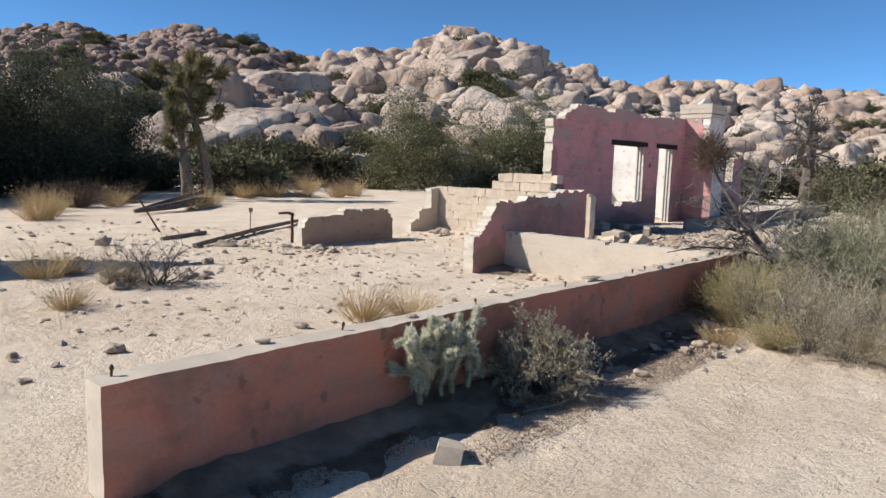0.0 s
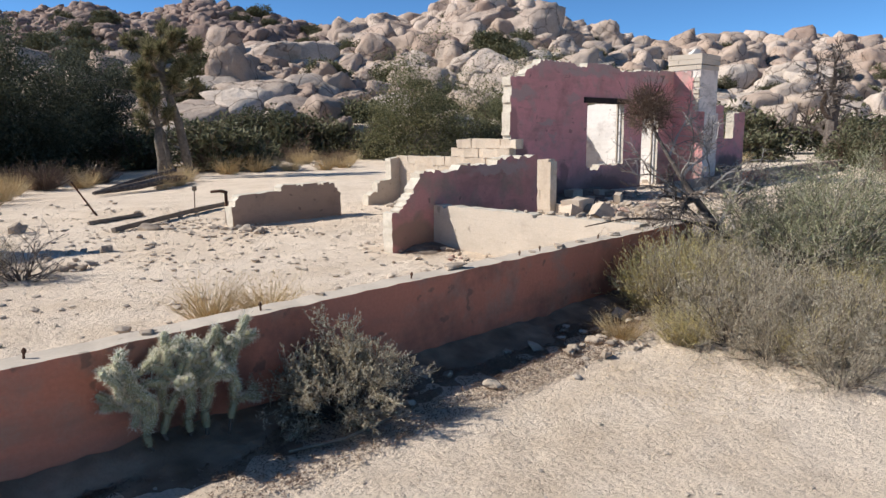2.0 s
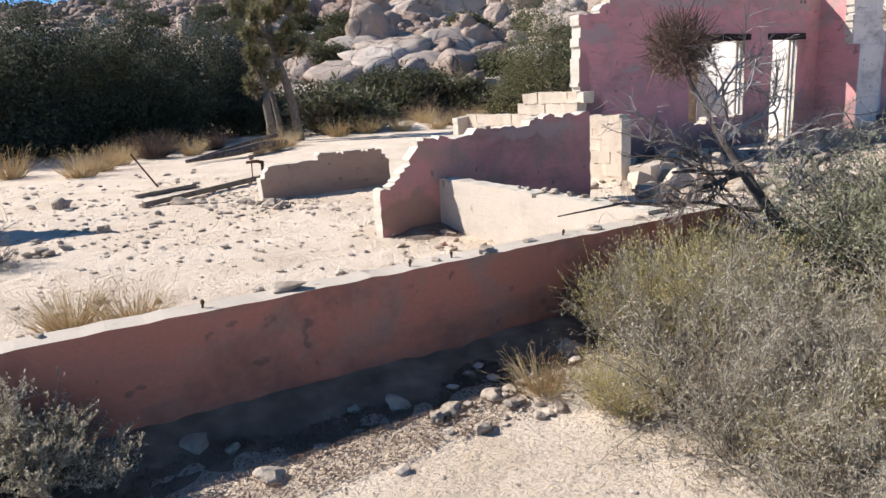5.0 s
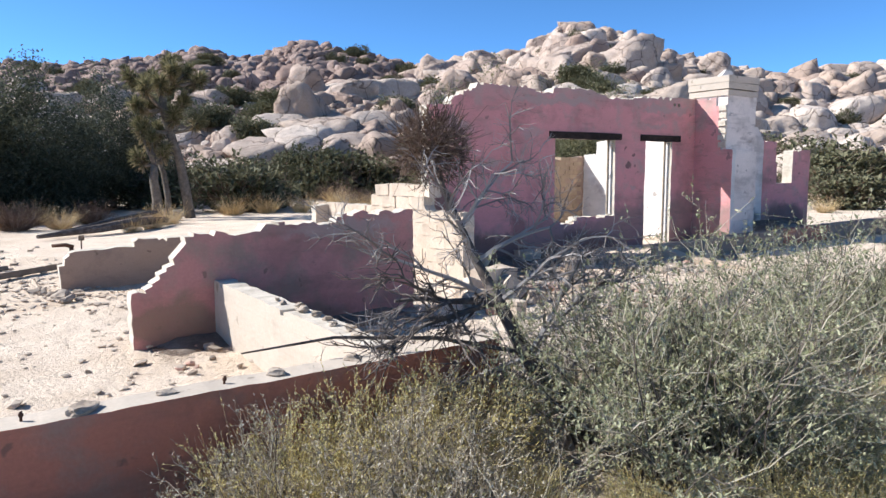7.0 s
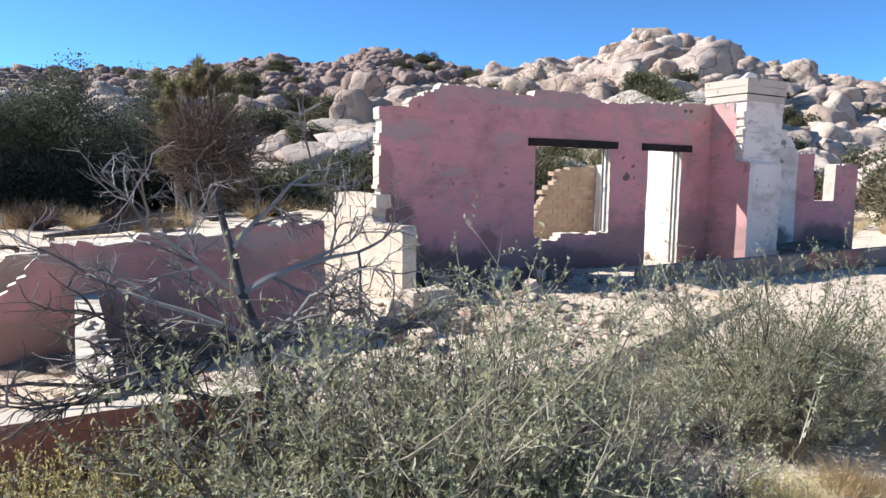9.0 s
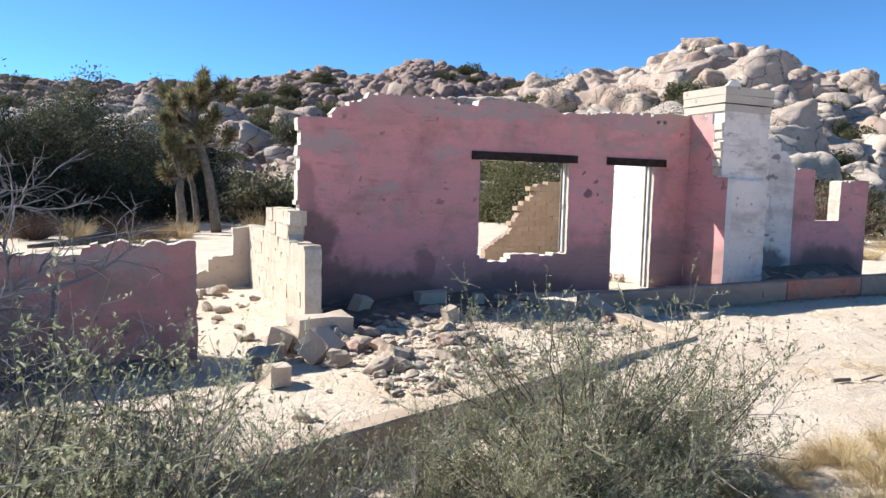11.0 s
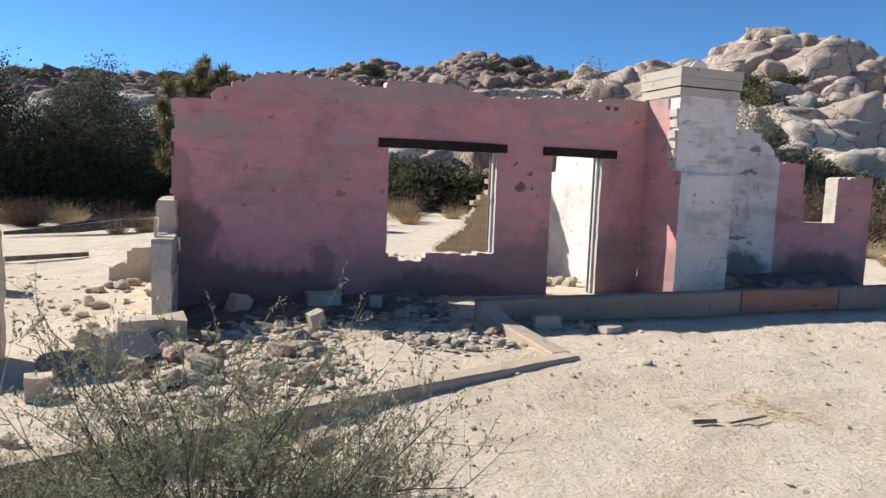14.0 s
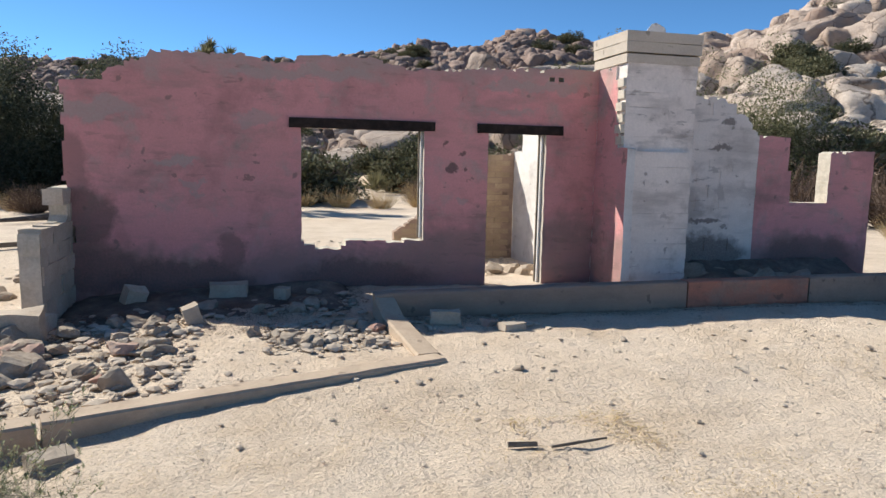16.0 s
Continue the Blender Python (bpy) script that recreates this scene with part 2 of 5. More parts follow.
def sand_material():
    m, t, b = nodes("desert_sand", 0.97, 0.15)
    big, mid = noise_node(t, 0.13, 5, 0.6), noise_node(t, 1.3, 8, 0.66)
    grit, foot = noise_node(t, 46, 6, 0.7), noise_node(t, 5.0, 5, 0.55)
    col = ramp(t, big, [(0.32, (0.67, 0.54, 0.42)), (0.5, (0.745, 0.615, 0.485)), (0.7, (0.68, 0.535, 0.395))])
    col = mix(t, ramp(t, mid, [(0.46, grey(0.0)), (0.7, grey(0.6))]), col, (0.53, 0.40, 0.275))
    col = mix(t, ramp(t, grit, [(0.5, grey(0.0)), (0.7, grey(0.75))]), col, (0.34, 0.26, 0.19))
    t.links.new(col, b.inputs["Base Color"])
    clods = noise_node(t, 14.0, 6, 0.65)
    n = bump(t, b, clods, 0.7, 0.03, bump(t, b, foot, 0.8, 0.055))
    bump(t, b, grit, 1.0, 0.022, bump(t, b, mid, 0.6, 0.07, n))
    return m


SAND = sand_material()


def granite_material(name, tones, varnish, dark):
    m, t, b = nodes(name, 0.93, 0.2)
    big, mid, fine = noise_node(t, 0.08, 6, 0.6, "Position"), noise_node(t, 0.7, 10, 0.72, "Position"), noise_node(t, 7.0, 6, 0.7, "Position")
    isl = t.nodes.new("ShaderNodeNewGeometry")
    oi = t.nodes.new("ShaderNodeObjectInfo")
    pick = t.nodes.new("ShaderNodeMath")
    pick.operation = "ADD"
    t.links.new(isl.outputs["Random Per Island"], pick.inputs[0])
    t.links.new(oi.outputs["Random"], pick.inputs[1])
    frac = t.nodes.new("ShaderNodeMath")
    frac.operation = "FRACT"
    t.links.new(pick.outputs[0], frac.inputs[0])
    col = ramp(t, frac.outputs[0], tones)
    col = mix(t, ramp(t, big, [(0.4, grey(0.0)), (0.66, grey(varnish))]), col, dark)
    col = mix(t, ramp(t, mid, [(0.47, grey(0.0)), (0.72, grey(0.6))]), col, tuple(0.8 * c for c in dark))
    col = mix(t, ramp(t, fine, [(0.45, grey(0.0)), (0.75, grey(0.4))]), col, (0.24, 0.19, 0.15))
    warp = t.nodes.new("ShaderNodeNewGeometry")
    vor = t.nodes.new("ShaderNodeTexVoronoi")
    vor.feature = "DISTANCE_TO_EDGE"
    vor.inputs["Scale"].default_value, vor.inputs["Randomness"].default_value = 0.33, 1.0
    shift = t.nodes.new("ShaderNodeVectorMath")
    shift.operation = "ADD"
    wob = t.nodes.new("ShaderNodeTexNoise")
    wob.inputs["Scale"].default_value, wob.inputs["Detail"].default_value = 0.35, 6.0
    t.links.new(warp.outputs["Position"], wob.inputs["Vector"])
    t.links.new(warp.outputs["Position"], shift.inputs[0])
    far = t.nodes.new("ShaderNodeVectorMath")
    far.operation = "SCALE"
    far.inputs["Scale"].default_value = 3.5
    t.links.new(wob.outputs["Color"], far.inputs[0])
    t.links.new(far.outputs[0], shift.inputs[1])
    t.links.new(shift.outputs[0], vor.inputs["Vector"])
    crack = ramp(t, vor.outputs["Distance"], [(0.0, grey(0.2)), (0.03, grey(1.0))])
    col = mix(t, crack, (0.10, 0.07, 0.055), col)
    t.links.new(col, b.inputs["Base Color"])
    bump(t, b, fine, 0.5, 0.07, bump(t, b, crack, 0.5, 0.14, bump(t, b, mid, 0.9, 0.45)))
    return m


GRANITE = granite_material("granite", [(0.0, (0.46, 0.345, 0.27)), (0.35, (0.55, 0.43, 0.345)), (0.7, (0.62, 0.51, 0.425)), (1.0, (0.42, 0.30, 0.235))], 0.45, (0.27, 0.185, 0.14))
DARK_GRANITE = granite_material("varnished_granite", [(0.0, (0.30, 0.205, 0.165)), (0.4, (0.38, 0.27, 0.22)), (0.75, (0.45, 0.335, 0.275)), (1.0, (0.25, 0.165, 0.13))], 0.7, (0.17, 0.115, 0.095))
PALE_GRANITE = granite_material("pale_granite", [(0.0, (0.50, 0.395, 0.315)), (0.4, (0.59, 0.485, 0.40)), (0.75, (0.65, 0.55, 0.465)), (1.0, (0.46, 0.35, 0.275))], 0.4, (0.32, 0.235, 0.18))


def leaf_material(name, stops, through_light=0.35):
    m, t, b = nodes(name, 0.75, 0.2)
    isl = t.nodes.new("ShaderNodeNewGeometry")
    col = ramp(t, isl.outputs["Random Per Island"], stops)
    t.links.new(col, b.inputs["Base Color"])
    glow = t.nodes.new("ShaderNodeBsdfTranslucent")
    t.links.new(col, glow.inputs["Color"])
    both = t.nodes.new("ShaderNodeMixShader")
    both.inputs[0].default_value = through_light
    t.links.new(b.outputs[0], both.inputs[1])
    t.links.new(glow.outputs[0], both.inputs[2])
    t.links.new(both.outputs[0], t.nodes["Material Output"].inputs["Surface"])
    return m


JUNIPER = leaf_material("dark_leaves", [(0.0, (0.052, 0.056, 0.036)), (0.6, (0.095, 0.10, 0.066)), (1.0, (0.15, 0.152, 0.105))])
OLIVE = leaf_material("olive_leaves", [(0.0, (0.10, 0.10, 0.05)), (0.6, (0.20, 0.19, 0.10)), (1.0, (0.31, 0.29, 0.17))])
BRUSH_GREEN = leaf_material("brush_leaves", [(0.0, (0.085, 0.085, 0.045)), (0.6, (0.14, 0.135, 0.075)), (1.0, (0.20, 0.185, 0.11))], 0.2)
GREEN = leaf_material("green_leaves", [(0.0, (0.16, 0.165, 0.085)), (0.6, (0.31, 0.31, 0.18)), (1.0, (0.50, 0.485, 0.32))])
SAGE = leaf_material("grey_twigs", [(0.0, (0.20, 0.155, 0.11)), (0.5, (0.43, 0.365, 0.265)), (1.0, (0.66, 0.59, 0.46))])
STRAW = leaf_material("straw", [(0.0, (0.46, 0.37, 0.12)), (0.5, (0.66, 0.56, 0.24)), (1.0, (0.78, 0.70, 0.40))])
DRY = leaf_material("dry_grass", [(0.0, (0.46, 0.33, 0.16)), (0.5, (0.62, 0.48, 0.27)), (1.0, (0.74, 0.62, 0.40))])
CHOLLA = leaf_material("cholla_spines", [(0.0, (0.56, 0.52, 0.40)), (0.5, (0.76, 0.72, 0.59)), (1.0, (0.90, 0.87, 0.76))])
CACTUS = mottled("cactus_skin", (0.24, 0.24, 0.14), (0.36, 0.35, 0.22), (0.46, 0.44, 0.30), 30.0, 0.8, 0.004)
YUCCA = leaf_material("yucca_blades", [(0.0, (0.085, 0.085, 0.04)), (0.5, (0.18, 0.165, 0.085)), (1.0, (0.32, 0.28, 0.16))])
THATCH = leaf_material("dead_yucca_blades", [(0.0, (0.16, 0.12, 0.07)), (0.5, (0.26, 0.20, 0.12)), (1.0, (0.36, 0.29, 0.19))])
PALETWIG = leaf_material("pale_twigs", [(0.0, (0.30, 0.255, 0.18)), (0.5, (0.47, 0.41, 0.30)), (1.0, (0.66, 0.59, 0.46))])
REDTWIG = leaf_material("red_brown_twigs", [(0.0, (0.12, 0.08, 0.055)), (0.5, (0.20, 0.135, 0.10)), (1.0, (0.30, 0.22, 0.17))])
LEAFTWIG = leaf_material("grey_green_twigs", [(0.0, (0.22, 0.19, 0.14)), (0.5, (0.40, 0.355, 0.265)), (1.0, (0.60, 0.54, 0.43))])
GREYTWIG = leaf_material("silver_twigs", [(0.0, (0.18, 0.155, 0.14)), (0.5, (0.30, 0.265, 0.245)), (1.0, (0.48, 0.44, 0.41))])

rng = np.random.default_rng(7)


# ---- mesh tools ----
class Soup:
    """Gathers vertices and faces and turns them into one mesh."""

    def __init__(self):
        self.v, self.f, self.m, self.n = [], [], [], 0

    def add(self, verts, faces, mat=0):
        verts = np.asarray(verts, float).reshape(-1, 3)
        self.v.append(verts)
        self.f.extend(tuple(i + self.n for i in f) for f in faces)
        self.m.extend([mat] * len(faces))
        self.n += len(verts)

    def tube(self, pts, radii, sides=4, mat=0):
        pts = [np.asarray(p, float) for p in pts]
        rings = []
        for i, (p, r) in enumerate(zip(pts, radii)):
            d = pts[min(i + 1, len(pts) - 1)] - pts[max(i - 1, 0)]
            d = d / (np.linalg.norm(d) + 1e-9)
            a = np.cross(d, (0.3, 0.9, 0.31) if abs(d[1]) < 0.8 else (1, 0, 0))
            a /= np.linalg.norm(a) + 1e-9
            b = np.cross(d, a)
            rings.append([p + r * (math.cos(k * math.tau / sides) * a + math.sin(k * math.tau / sides) * b) for k in range(sides)])
        n = len(rings)
        f = [(i * sides + k, i * sides + (k + 1) % sides, (i + 1) * sides + (k + 1) % sides, (i + 1) * sides + k) for i in range(n - 1) for k in range(sides)]
        f += [tuple(range(sides - 1, -1, -1)), tuple((n - 1) * sides + k for k in range(sides))]
        self.add(np.array(rings), f, mat)

    def blade(self, base, tip, width, mat=0, bend=0.0):
        """A narrow leaf, kite-shaped, folded along its middle."""
        base, tip = np.asarray(base, float), np.asarray(tip, float)
        d = tip - base
        side = np.cross(d, (0.2, 0.31, 0.93))
        side = side / (np.linalg.norm(side) + 1e-9) * width * 0.5
        up = np.cross(side, d)
        up = up / (np.linalg.norm(up) + 1e-9) * width * 0.25
        mid = base + d * 0.45 + (0, 0, -bend)
        self.add([base, mid + side + up, tip + (0, 0, -bend * 2), mid - side + up], [(0, 1, 2), (0, 2, 3)], mat)

    def mesh(self, name, mats, smooth=False):
        me = bpy.data.meshes.new(name)
        me.from_pydata(np.concatenate(self.v) if self.v else [], [], self.f)
        for m in mats:
            me.materials.append(m)
        me.polygons.foreach_set("material_index", self.m)
        me.polygons.foreach_set("use_smooth", [smooth] * len(me.polygons))
        me.update()
        return me


def part(name, me, parent, label="", at=None):
    ob = new(name, me)
    if parent is not None:
        ob.parent = parent
    if at is not None:
        ob.matrix_basis = at
    return tagged(ob, label)


def thing(name, label, category, at=None, group=""):
    ob = new(name)
    ob.empty_display_size = 0.1
    if at is not None:
        ob.matrix_basis = at
    return tagged(ob, label, category, group)


def nz(x, y, z=0.0):
    return noise.noise(Vector((x, y, z)))


def fbm(x, y, z=0.0, octaves=4):
    return noise.fractal(Vector((x, y, z)), 1.0, 2.0, octaves)


def smooth(a, b, x):
    t = min(max((x - a) / (b - a), 0.0), 1.0)
    return t * t * (3 - 2 * t)


def lerp_table(table, x):
    return float(np.interp(x, [p[0] for p in table], [p[1] for p in table]))


def rock_mesh(name, mat, seed, rough=0.28, square=0.35, subdiv=3, flat=1.0, cuts=4, smooth_faces=True):
    """A rounded boulder: a ball pushed towards a block, cut by a few planes and roughened."""
    r = np.random.default_rng(seed)
    bm = bmesh.new()
    bmesh.ops.create_icosphere(bm, subdivisions=subdiv, radius=1.0)
    planes = []
    for _ in range(cuts):
        n = r.normal(size=3)
        planes.append((n / np.linalg.norm(n), r.uniform(0.55, 0.9)))
    off = r.uniform(-50, 50, 3)
    for v in bm.verts:
        p = np.array(v.co)
        p = p / np.max(np.abs(p)) * square + p * (1 - square)
        for n, d in planes:
            over = p @ n - d
            if over > 0:
                p = p - n * over * 0.96
        k = 1 + rough * 0.6 * nz(*(p * 1.1 + off)) + rough * 0.35 * nz(*(p * 2.7 + off)) + rough * 0.16 * nz(*(p * 6.0 + off))
        v.co = Vector(p * k * (1, 1, flat))
    me = bpy.data.meshes.new(name)
    bm.to_mesh(me)
    bm.free()
    me.materials.append(mat)
    me.polygons.foreach_set("use_smooth", [smooth_faces] * len(me.polygons))
    return me


def box_mesh(name, size, mat, bevel=0.012, seed=0, chip=0.0):
    """A box on its base with bevelled and, if wanted, chipped edges."""
    bm = bmesh.new()
    bmesh.ops.create_cube(bm, size=1.0)
    for v in bm.verts:
        v.co = Vector((v.co.x * size[0], v.co.y * size[1], (v.co.z + 0.5) * size[2]))
    if chip:
        bmesh.ops.subdivide_edges(bm, edges=bm.edges[:], cuts=2, use_grid_fill=True)
        for v in bm.verts:
            p = v.co * 4.0 + Vector((seed * 3.1, seed * 1.7, 0))
            v.co += Vector((nz(p.x, p.y, p.z), nz(p.y, p.z, p.x + 7), nz(p.z, p.x, p.y + 3))) * chip
    elif bevel:
        bmesh.ops.bevel(bm, geom=bm.edges[:], offset=bevel, segments=1, affect="EDGES")
    me = bpy.data.meshes.new(name)
    bm.to_mesh(me)
    bm.free()
    me.materials.append(mat)
    return me


# ---- the lie of the land ----
RIDGE = [(-8, 131, 20.5), (4, 130, 21), (18, 128, 22.5), (29.5, 125, 26.3), (38, 122, 24), (47, 119, 27), (58, 112, 25.5), (67, 107, 22.8),
         (78, 99, 24.7), (81, 95, 23.5), (90, 88, 28.8), (97, 79, 26.5), (103, 71, 21.7), (105, 66, 20.6), (109, 57, 18.2), (114, 47, 19.2),
         (118, 33, 18.6), (120, 25, 16.4), (122, 18, 16.6)]
HUB = (-8.0, -9.0)
CREST = sorted((math.degrees(math.atan2(y - HUB[1], x - HUB[0])), z) for x, y, z in RIDGE)
CREST = [(-60.0, 3.0), (-20.0, 7.0)] + CREST + [(120.0, 17.0), (150.0, 9.0), (180.0, 4.0)]
FOOT = [(-60.0, 110.0), (10.0, 78.0), (25.0, 62.0), (38.0, 44.0), (52.0, 40.0), (66.0, 40.0), (80.0, 46.0), (100.0, 52.0), (180.0, 100.0)]


def hill(x, y):
    dx, dy = x - HUB[0], y - HUB[1]
    r, az = math.hypot(dx, dy), math.degrees(math.atan2(dy, dx))
    if az < -60 or r < 30:
        return 0.0
    top, foot = lerp_table(CREST, az) - 1.7, lerp_table(FOOT, az)
    u = (r - foot) / (140.0 - foot)
    if u <= 0:
        return 0.0
    rise = top * min(u, 1.0) ** 0.85 * (1.0 if u < 1 else math.exp(-((r - 140.0) / 70.0) ** 2))
    return rise + smooth(0, 0.3, u) * 1.2 * fbm(x * 0.06, y * 0.06, 2.0, 3)


def ground_z(x, y):
    z = -0.27 + 0.24 * smooth(-5.5, 0.5, x) * (1 - smooth(0.3, 4.0, y) * 0.5)
    z -= 0.05 * smooth(-3.6, -4.8, y) * smooth(-5.0, -3.0, x)
    z -= 0.09 * smooth(-5.0, -5.7, y) * smooth(-4.0, -6.0, x)
    z += 0.03 * fbm(x * 0.45, y * 0.45, 0.0, 3)
    return z + hill(x, y)


def spread(lo, hi, step, far):
    mid = list(np.arange(lo, hi + step / 2, step))
    out, s = [], step
    while (out[-1] if out else 0) < far:
        s *= 1.17
        out.append((out[-1] if out else 0) + s)
    return np.array([lo - o for o in reversed(out)] + mid + [hi + o for o in out])


def build_ground():
    xs, ys = spread(-17, 11, 0.11, 1500), spread(-9, 7, 0.11, 1500)
    verts = []
    for y in ys:
        for x in xs:
            z = ground_z(x, y)
            if -18 < x < 12 and -10.5 < y < 9:
                k = nz(x * 2.6, y * 2.6, 5.0)
                z += 0.022 * nz(x * 5.2, y * 5.2, 1.0) + 0.014 * nz(x * 9, y * 9, 3.0) - 0.02 * max(k - 0.25, 0)
            verts.append((x, y, z))
    w = len(xs)
    s = Soup()
    s.add(verts, [(j * w + i, j * w + i + 1, (j + 1) * w + i + 1, (j + 1) * w + i) for j in range(len(ys) - 1) for i in range(w - 1)])
    s.m = [1 if hill(verts[f[0]][0], verts[f[0]][1]) > 0.7 else 0 for f in s.f]
    tagged(new("ground", s.mesh("ground", [SAND, HILL_SOIL], True)), "pale trodden desert sand with grit and footprints", "ground", kind="structure")


build_ground()


# ---- walls ----
def ruin(name, label, start, along, length, thick, base, top, mats, holes=(), cell=0.07, jag=0.018, ends=(0.0, 0.0), course=0.2):
    """A broken wall: start (x, y), unit way along, top given as a table of (distance, height); holes (u0, u1, z0, z1).
    mats: front, back, broken edges. The wall's thickness lies to the left of its way."""
    ax = np.array([along[0], along[1], 0.0])
    ax /= np.linalg.norm(ax)
    out = np.array([-ax[1], ax[0], 0.0])
    zmax = max(h for _, h in top) + 0.1

    def steps(lo, hi, marks):
        marks = sorted({lo, hi, *[m for m in marks if lo < m < hi]})
        grid = []
        for a, b in zip(marks, marks[1:]):
            n = max(1, round((b - a) / cell))
            grid += [a + (b - a) * i / n for i in range(n)]
        return grid + [marks[-1]]

    us = steps(0.0, length, [u for h in holes for u in h[:2]])
    zs = steps(base, zmax, [z for h in holes for z in h[2:]])
    seed = sum(map(ord, name)) * 0.37

    def full(i, k):
        if not (0 <= i < len(us) - 1 and 0 <= k < len(zs) - 1):
            return False
        u, z = (us[i] + us[i + 1]) / 2, (zs[k] + zs[k + 1]) / 2
        row = math.floor((z - base) / course)
        lo = ends[0] * (0.5 + 0.5 * nz(row * 1.7 + seed, 2.0)) if ends[0] else 0
        hi = length - (ends[1] * (0.5 + 0.5 * nz(row * 1.7 + seed, 9.0)) if ends[1] else 0)
        if not lo <= u <= hi:
            return False
        return z < crest(u) and not any(h[0] < u < h[1] and h[2] < z < h[3] for h in holes)

    def crest(u):
        return lerp_table(top, u) + jag * 1.6 * nz(u * 6 + seed, 1.0) + jag * nz(u * 17 + seed, 4.0)

    s, index = Soup(), {}
    verts, faces, ms = [], [], []

    def vert(i, k, back):
        key = (i, k, back)
        if key not in index:
            around = [full(a, b) for a in (i - 1, i) for b in (k - 1, k)]
            u, z = us[i], zs[k]
            if not all(around):
                near = any(abs(u - h[0]) < 0.01 or abs(u - h[1]) < 0.01 for h in holes)
                q = jag * (0.35 if near else 1.0)
                u += q * nz(u * 9 + seed, z * 9, 3.3)
                z += (q * nz(u * 9, z * 9 + seed, 8.1)) if k else 0
            edge = crest(us[i])
            if k and not (full(i, k) or full(i - 1, k)) and abs(edge - zs[k]) < 1.6 * cell:
                z = edge
            d = (thick if back else 0.0) + 0.010 * nz(u * 1.5, z * 1.5, seed) + 0.005 * nz(u * 5, z * 5, seed + back)
            index[key] = len(verts)
            verts.append(np.array([start[0], start[1], z]) + ax * u + out * d)
        return index[key]

    for i in range(len(us) - 1):
        for k in range(len(zs) - 1):
            if not full(i, k):
                continue
            faces.append([vert(i, k, 0), vert(i + 1, k, 0), vert(i + 1, k + 1, 0), vert(i, k + 1, 0)])
            ms.append(0)
            faces.append([vert(i, k, 1), vert(i, k + 1, 1), vert(i + 1, k + 1, 1), vert(i + 1, k, 1)])
            ms.append(1)
            for di, dk, a, b in ((-1, 0, (i, k), (i, k + 1)), (1, 0, (i + 1, k + 1), (i + 1, k)), (0, 1, (i, k + 1), (i + 1, k + 1)), (0, -1, (i + 1, k), (i, k))):
                if not full(i + di, k + dk):
                    faces.append([vert(*a, 0), vert(*b, 0), vert(*b, 1), vert(*a, 1)])
                    ms.append(2)
    s.add(np.array(verts), faces)
    s.m = ms
    return tagged(new(name, s.mesh(name, mats)), label, "wall", kind="structure")


MAIN_TOP = [(0.0, 2.5), (0.55, 2.56), (0.56, 2.68), (0.78, 2.72), (0.8, 2.8), (1.05, 2.82), (1.08, 2.91), (2.1, 2.93), (2.35, 2.9), (2.4, 2.85),
            (2.75, 2.86), (2.8, 2.95), (3.75, 2.97), (4.1, 2.87), (4.3, 2.84), (5.0, 2.87), (5.1, 2.91), (6.95, 2.97)]
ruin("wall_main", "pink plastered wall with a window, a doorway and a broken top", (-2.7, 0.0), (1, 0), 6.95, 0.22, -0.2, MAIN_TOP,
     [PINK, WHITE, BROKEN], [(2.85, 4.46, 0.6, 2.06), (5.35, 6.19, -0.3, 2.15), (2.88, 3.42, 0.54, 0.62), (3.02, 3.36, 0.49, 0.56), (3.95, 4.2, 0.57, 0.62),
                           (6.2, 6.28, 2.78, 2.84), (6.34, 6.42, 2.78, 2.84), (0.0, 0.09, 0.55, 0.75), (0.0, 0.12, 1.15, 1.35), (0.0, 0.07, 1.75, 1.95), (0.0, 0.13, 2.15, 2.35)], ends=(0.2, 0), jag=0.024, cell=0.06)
ruin("wall_return", "pink plastered return wall beside the chimney", (4.25, 0.0), (0, -1), 0.9, 0.12, -0.2,
     [(0, 2.96), (0.5, 2.96), (0.6, 2.2), (0.62, 1.9), (0.9, 1.88)], [PINK, WHITE, WHITE], jag=0.006)
ruin("wall_bay", "low pink wall with a broken window opening and a pillar", (6.93, 0.0), (1, 0), 2.15, 0.25, -0.2,
     [(0, 2.15), (0.58, 2.12), (0.6, 1.13), (1.345, 1.13), (1.35, 1.93), (2.15, 1.95)], [PINK, WHITE, BROKEN], jag=0.012)
ruin("wall_stub", "low pink wall with a stepped broken top", (-7.35, -1.82), (1, 0), 3.31, 0.2, -0.4,
     [(0, 0.3), (0.17, 0.33), (0.32, 0.5), (0.62, 0.87), (0.95, 0.86), (1.0, 0.83), (1.36, 0.85), (1.4, 0.93), (2.2, 0.9), (2.3, 1.0), (3.31, 1.01)],
     [PINK_WORN, CREAM, BROKEN], jag=0.03)
ruin("wall_cream_low", "low cream cement wall", (-6.53, -5.22), (0, 1), 3.42, -0.2, -0.4, [(0, 0.36), (3.42, 0.36)], [CREAM, CREAM, BROKEN], jag=0.01)
ruin("wall_garden", "long low red plastered wall with a cement top", (-14.3, -5.4), (1, 0), 8.7, 0.2, -0.5, [(0, 0.31), (8.7, 0.33)],
     [RED, CREAM, CREAM], jag=0.006, cell=0.1)
ruin("wall_rear_stub", "low broken cement wall", (-7.55, 2.5), (1, 0), 2.45, 0.25, -0.4,
     [(0, 0.1), (0.15, 0.3), (1.0, 0.34), (1.1, 0.44), (2.3, 0.43), (2.45, 0.2)], [DARK_CEMENT, CREAM, BROKEN])
